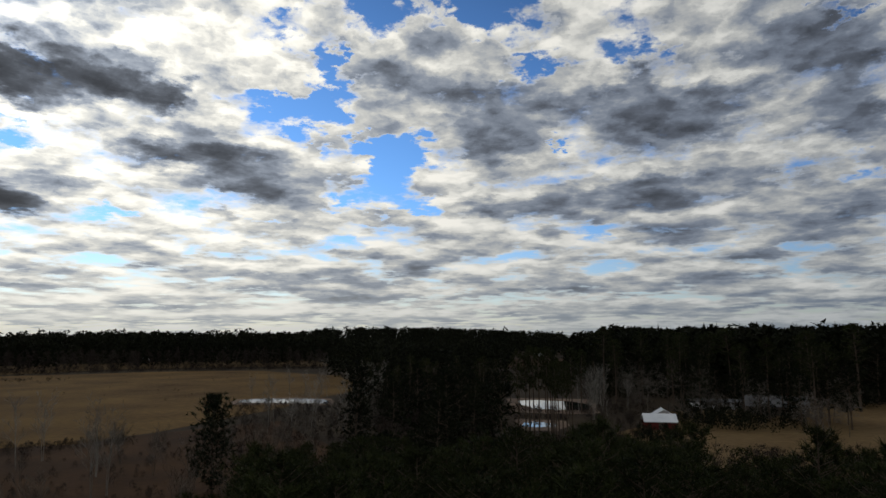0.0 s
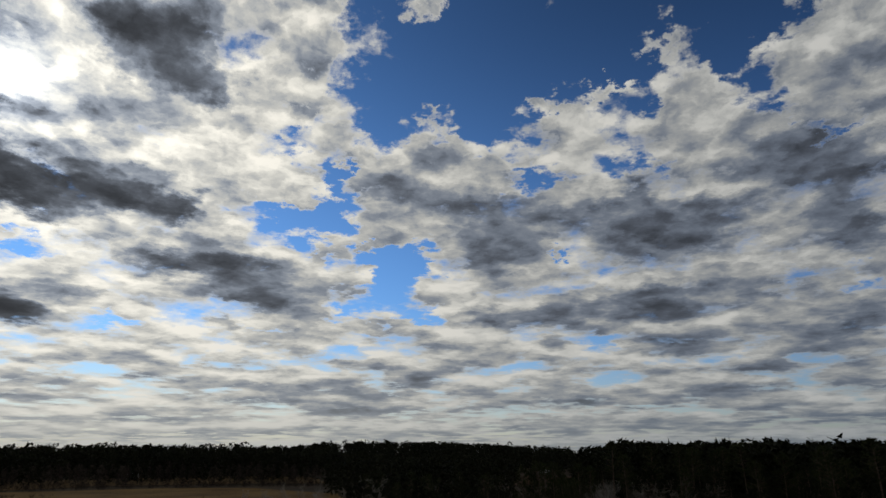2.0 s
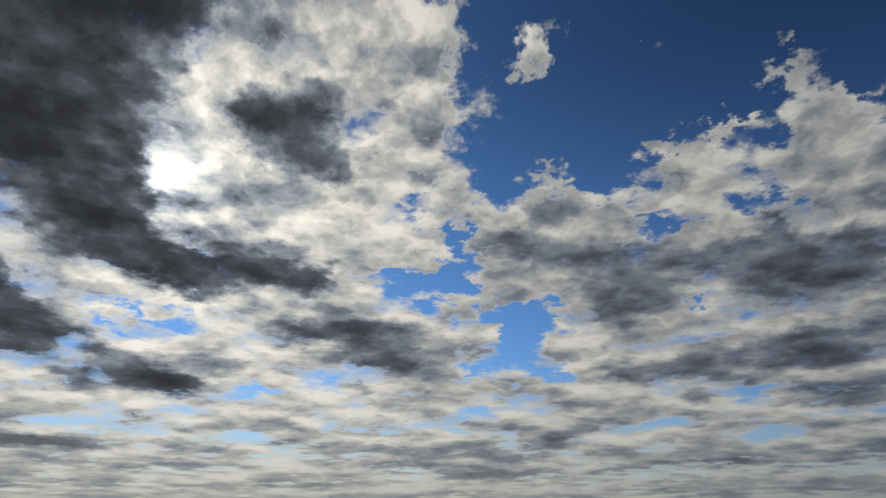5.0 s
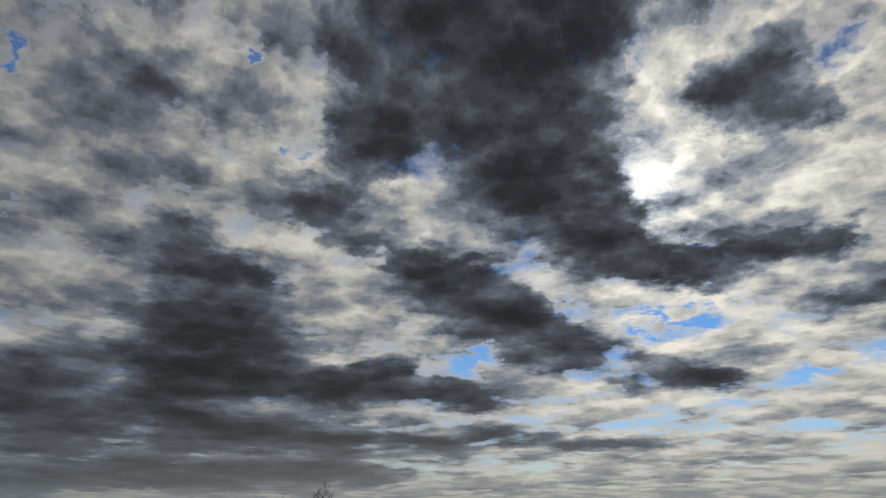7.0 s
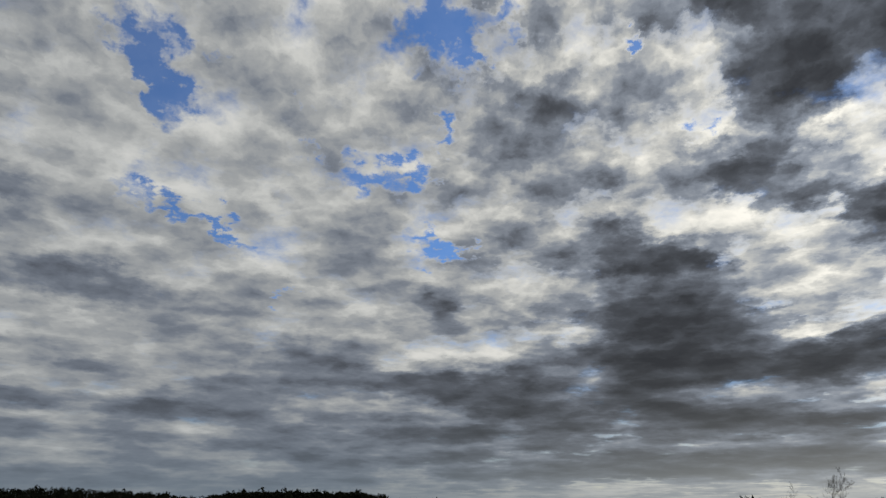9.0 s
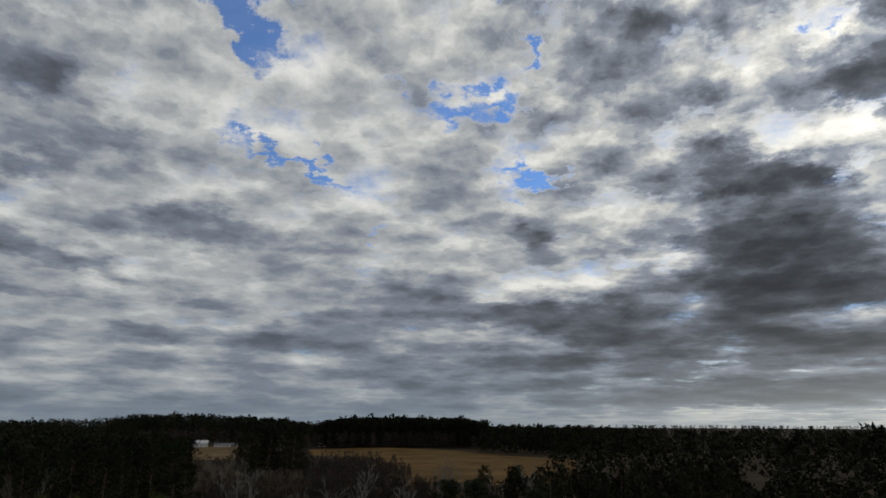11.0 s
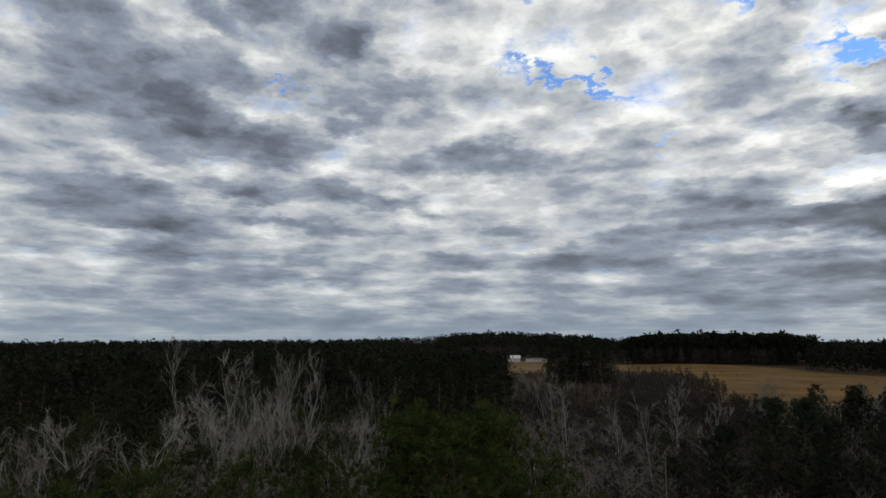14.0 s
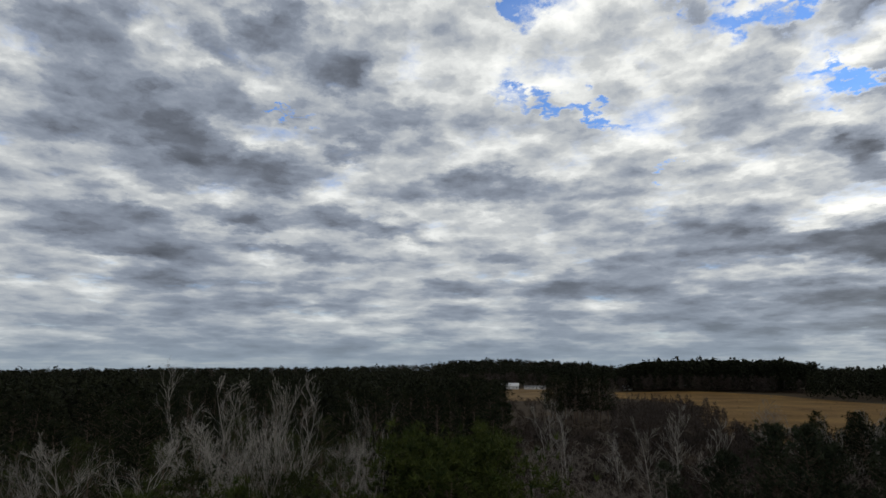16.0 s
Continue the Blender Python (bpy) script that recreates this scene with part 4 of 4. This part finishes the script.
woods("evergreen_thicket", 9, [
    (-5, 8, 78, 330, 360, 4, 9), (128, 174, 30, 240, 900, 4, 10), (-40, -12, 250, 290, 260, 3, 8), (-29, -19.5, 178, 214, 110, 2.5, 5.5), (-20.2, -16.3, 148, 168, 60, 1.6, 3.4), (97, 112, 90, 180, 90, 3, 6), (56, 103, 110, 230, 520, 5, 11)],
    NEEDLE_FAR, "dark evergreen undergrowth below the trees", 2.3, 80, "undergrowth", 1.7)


# ---- ponds and buildings ----
def water(name, outline, label):
    sheet("pond_bank", [(a, d) for a, d in outline[0]], MUD, 0.13, "muddy brown bank round a pond", "bank", 3.0, 3.5)
    return sheet(name, outline[1], WATER, 0.2, label, "pond", 2.5, 4.0)


def water_material():
    m, nt, b = material("pond_water", 0.04, 0.5)
    b.inputs["Base Color"].default_value = (0.02, 0.022, 0.02, 1)
    n, bp = nt.nodes.new("ShaderNodeTexNoise"), nt.nodes.new("ShaderNodeBump")
    n.inputs["Scale"].default_value, n.inputs["Detail"].default_value = 0.8, 4
    bp.inputs["Strength"].default_value = 0.05
    nt.links.new(nt.nodes.new("ShaderNodeTexCoord").outputs["Object"], n.inputs["Vector"])
    nt.links.new(n.outputs[0], bp.inputs["Height"])
    nt.links.new(bp.outputs[0], b.inputs["Normal"])
    return m


WATER = water_material()
water("pond", ([(17.6, 238), (14, 232), (9.6, 228), (9.4, 250), (13, 262), (17.4, 258)], [(17.0, 244), (15.2, 240), (12.8, 236), (10.2, 234), (10.0, 246), (12.4, 254), (15, 255), (16.6, 252)]), "long still pond reflecting the pale sky")
water("pond", ([(-5.6, 207), (-9, 203), (-13.4, 206), (-13.2, 246), (-9.5, 252), (-5.6, 246)], [(-6.2, 226), (-7.6, 217), (-9.8, 214), (-12.4, 216), (-12.9, 228), (-11, 240), (-8.6, 243), (-6.6, 238)]), "still farm pond reflecting the sky behind tree trunks")
water("pond", ([(-6.4, 166), (-10.4, 165), (-10.6, 188), (-6.6, 189)], [(-7.0, 174), (-8.4, 171), (-9.8, 173), (-9.6, 180), (-8.2, 183), (-7.2, 180)]), "small shallow pond with grassy muddy edges")

RED = mottled("faded_red_boards", (0.09, 0.022, 0.02), (0.15, 0.036, 0.03), 0.6, 6.0)
WHITE_ROOF = mottled("white_metal_roof", (0.62, 0.64, 0.66), (0.8, 0.81, 0.82), 0.3, 5.0, 0.4, 0.5, 0.05)
SIDING = mottled("pale_siding", (0.42, 0.41, 0.39), (0.6, 0.59, 0.57), 0.4, 6.0)
GREY_ROOF = mottled("grey_shingles", (0.09, 0.09, 0.095), (0.17, 0.165, 0.16), 0.5, 8.0)
DULL_WALL = mottled("weathered_brown_wall", (0.09, 0.075, 0.06), (0.16, 0.13, 0.1), 0.5, 6.0)
PANE, _, _b = material("window_pane", 0.08, 0.5)
_b.inputs["Base Color"].default_value = (0.02, 0.022, 0.025, 1)
PAINT_WHITE = mottled("white_paint", (0.6, 0.6, 0.58), (0.75, 0.75, 0.73), 0.5, 6.0, 0.4, 0.4, 0.0)
RUBBER = mottled("tyre_rubber", (0.02, 0.02, 0.02), (0.04, 0.04, 0.04), 2.0, 20.0)


def box(x0, x1, y0, y1, z0, z1, bevel=0.02):
    bm = bmesh.new()
    bmesh.ops.create_cube(bm, size=1)
    bmesh.ops.scale(bm, vec=(x1 - x0, y1 - y0, z1 - z0), verts=bm.verts)
    bmesh.ops.translate(bm, vec=((x0 + x1) / 2, (y0 + y1) / 2, (z0 + z1) / 2), verts=bm.verts)
    if bevel:
        bmesh.ops.bevel(bm, geom=bm.edges, offset=bevel, segments=1, affect="EDGES")
    return bm


def solid(name, bm, mat, parent, label=""):
    me = bpy.data.meshes.new(name)
    bm.to_mesh(me)
    bm.free()
    me.materials.append(mat)
    return part(name, me, parent, label)


def gable(w, depth, y0, hw, hr, t=0.2, over=0.4, side=1):
    """One slope of a gabled roof, a slab of real thickness, from eave to ridge."""
    bm = bmesh.new()
    e = depth / 2 + over
    drop = hr * over / (depth / 2)
    pts = [(side * e, hw - drop), (0, hw + hr), (0, hw + hr + t), (side * e, hw - drop + t)]
    rings = [[bm.verts.new((x, y0 + y, z)) for y, z in pts] for x in (-w / 2 - over, w / 2 + over)]
    for i in range(4):
        bm.faces.new((rings[0][i], rings[0][(i + 1) % 4], rings[1][(i + 1) % 4], rings[1][i]))
    bm.faces.new(rings[0])
    bm.faces.new(rings[1][::-1])
    bmesh.ops.recalc_face_normals(bm, faces=bm.faces)
    return bm


def end_wall(x, depth, hw, hr, t=0.15):
    bm = bmesh.new()
    pts = [(-depth / 2, 0), (depth / 2, 0), (depth / 2, hw), (0, hw + hr - 0.02), (-depth / 2, hw)]
    rings = [[bm.verts.new((x + dx, y, z)) for y, z in pts] for dx in (-t / 2, t / 2)]
    for i in range(5):
        bm.faces.new((rings[0][i], rings[0][(i + 1) % 5], rings[1][(i + 1) % 5], rings[1][i]))
    bm.faces.new(rings[0])
    bm.faces.new(rings[1][::-1])
    bmesh.ops.recalc_face_normals(bm, faces=bm.faces)
    return bm


def building(name, az, d, w, depth, hw, hr, turn, walls, roof, label, category, windows=0, door=True, chimney=False):
    """A gabled building: four walls, two roof slopes, windows with frames, a door."""
    x, y = at(az, d)
    root = new(name, None)
    for sy in (-1, 1):
        solid("wall", box(-w / 2, w / 2, sy * depth / 2 - 0.075, sy * depth / 2 + 0.075, 0, hw), walls, root)
        solid("roof", gable(w, depth, 0, hw, hr, side=sy), roof, root)
    for sx in (-1, 1):
        solid("wall", end_wall(sx * (w / 2 - 0.08), depth, hw, hr), walls, root)
    front = -depth / 2 - 0.09
    for i in range(windows):
        cx = -w / 2 + w * (i + 0.5) / windows
        if door and i == windows // 2:
            continue
        win = solid("window", box(cx - 0.55, cx + 0.55, front - 0.04, front, 1.0, 2.2), SIDING, root, "pale window frame")
        solid("pane", box(cx - 0.45, cx + 0.45, front - 0.06, front - 0.035, 1.1, 2.1, 0), PANE, win, "dark glass")
    if door:
        cx = -w / 2 + w * (windows // 2 + 0.5) / max(windows, 1)
        solid("door", box(cx - 0.5, cx + 0.5, front - 0.05, front, 0.05, 2.1), DULL_WALL, root, "plain door")
    if chimney:
        solid("chimney", box(w * 0.2, w * 0.2 + 0.7, 0.3, 1.0, hw, hw + hr + 0.9), RED, root, "brick chimney")
    root.matrix_basis = pose(x, y, land(x, y) + 0.02, 0, 0, turn)
    return tagged(root, label, category)


def wheel(root, x, y, r, w):
    bm = bmesh.new()
    bmesh.ops.create_cone(bm, cap_ends=True, segments=18, radius1=r, radius2=r, depth=w, matrix=Matrix.Translation((x, y, r)) @ Matrix.Rotation(radians(90), 4, "X"))
    bmesh.ops.bevel(bm, geom=[e for e in bm.edges if len(e.link_faces) == 2 and e.calc_face_angle(0) > 1], offset=0.04, segments=1, affect="EDGES")
    return solid("wheel", bm, RUBBER, root, "black tyre")


def truck(az, d, turn, label):
    root = new("pickup_truck", None)
    bm = box(-2.6, 2.6, -0.95, 0.95, 0.45, 1.1, 0.08)
    solid("body", bm, PAINT_WHITE, root)
    solid("cab", box(-0.6, 1.2, -0.88, 0.88, 1.08, 1.85, 0.15), PAINT_WHITE, root)
    solid("windscreen", box(-0.5, 1.1, -0.9, 0.9, 1.3, 1.7, 0.1), PANE, root, "dark glass")
    solid("bed_wall", box(-2.6, -0.7, -0.95, -0.85, 1.08, 1.35), PAINT_WHITE, root)
    solid("bed_wall", box(-2.6, -0.7, 0.85, 0.95, 1.08, 1.35), PAINT_WHITE, root)
    for wx in (-1.7, 1.7):
        for wy in (-0.85, 0.85):
            wheel(root, wx, wy, 0.4, 0.28)
    x, y = at(az, d)
    root.matrix_basis = pose(x, y, land(x, y) + 0.1, 0, 0, turn)
    return tagged(root, label, "truck")


building("red_barn", -18.3, 178, 7.6, 5.0, 2.2, 1.5, -10, RED, WHITE_ROOF, "red boarded barn with a bright white metal roof", "barn", 1)
building("shed", -18.6, 190, 4.6, 5.0, 2.3, 1.5, 80, SIDING, WHITE_ROOF, "small pale shed with a white roof behind the barn", "shed", 1)
building("farmhouse", -27.0, 222, 17, 8, 2.9, 2.6, -20, DULL_WALL, GREY_ROOF, "low brown farmhouse with a grey roof under tall trees", "house", 5, chimney=True)
building("mobile_home", -22.6, 232, 16, 4.2, 2.2, 0.7, -14, SIDING, GREY_ROOF, "long low pale mobile home beside the trees", "house", 6)
truck(-21.0, 226, 60, "white pickup truck parked on the farm lawn")
building("shed", 24.9, 610, 9, 6, 2.8, 1.8, 20, SIDING, WHITE_ROOF, "pale shed at the edge of far woods", "shed", 1)
building("house", -8.4, 640, 10, 7, 3, 2.2, 5, DULL_WALL, SIDING, "distant brown house at the top of a brown field", "house", 3)
building("house", 127.4, 694, 19, 9, 3.6, 2.6, 125, SIDING, SIDING, "distant white house behind a tan field", "house", 5, chimney=True)
building("mobile_home", 125.2, 690, 22, 5, 2.6, 0.9, 122, SIDING, GREY_ROOF, "long low pale home at the field edge", "house", 6)
building("shed", 130.5, 692, 7, 5, 2.6, 1.4, 120, SIDING, GREY_ROOF, "small grey shed beside distant houses", "shed", 1)
building("house", 117.4, 640, 8, 7, 3, 2.2, 110, PAINT_WHITE, WHITE_ROOF, "small white house beyond the pasture", "house", 3)
truck(129.0, 690, 120, "pale pickup truck parked by distant houses")
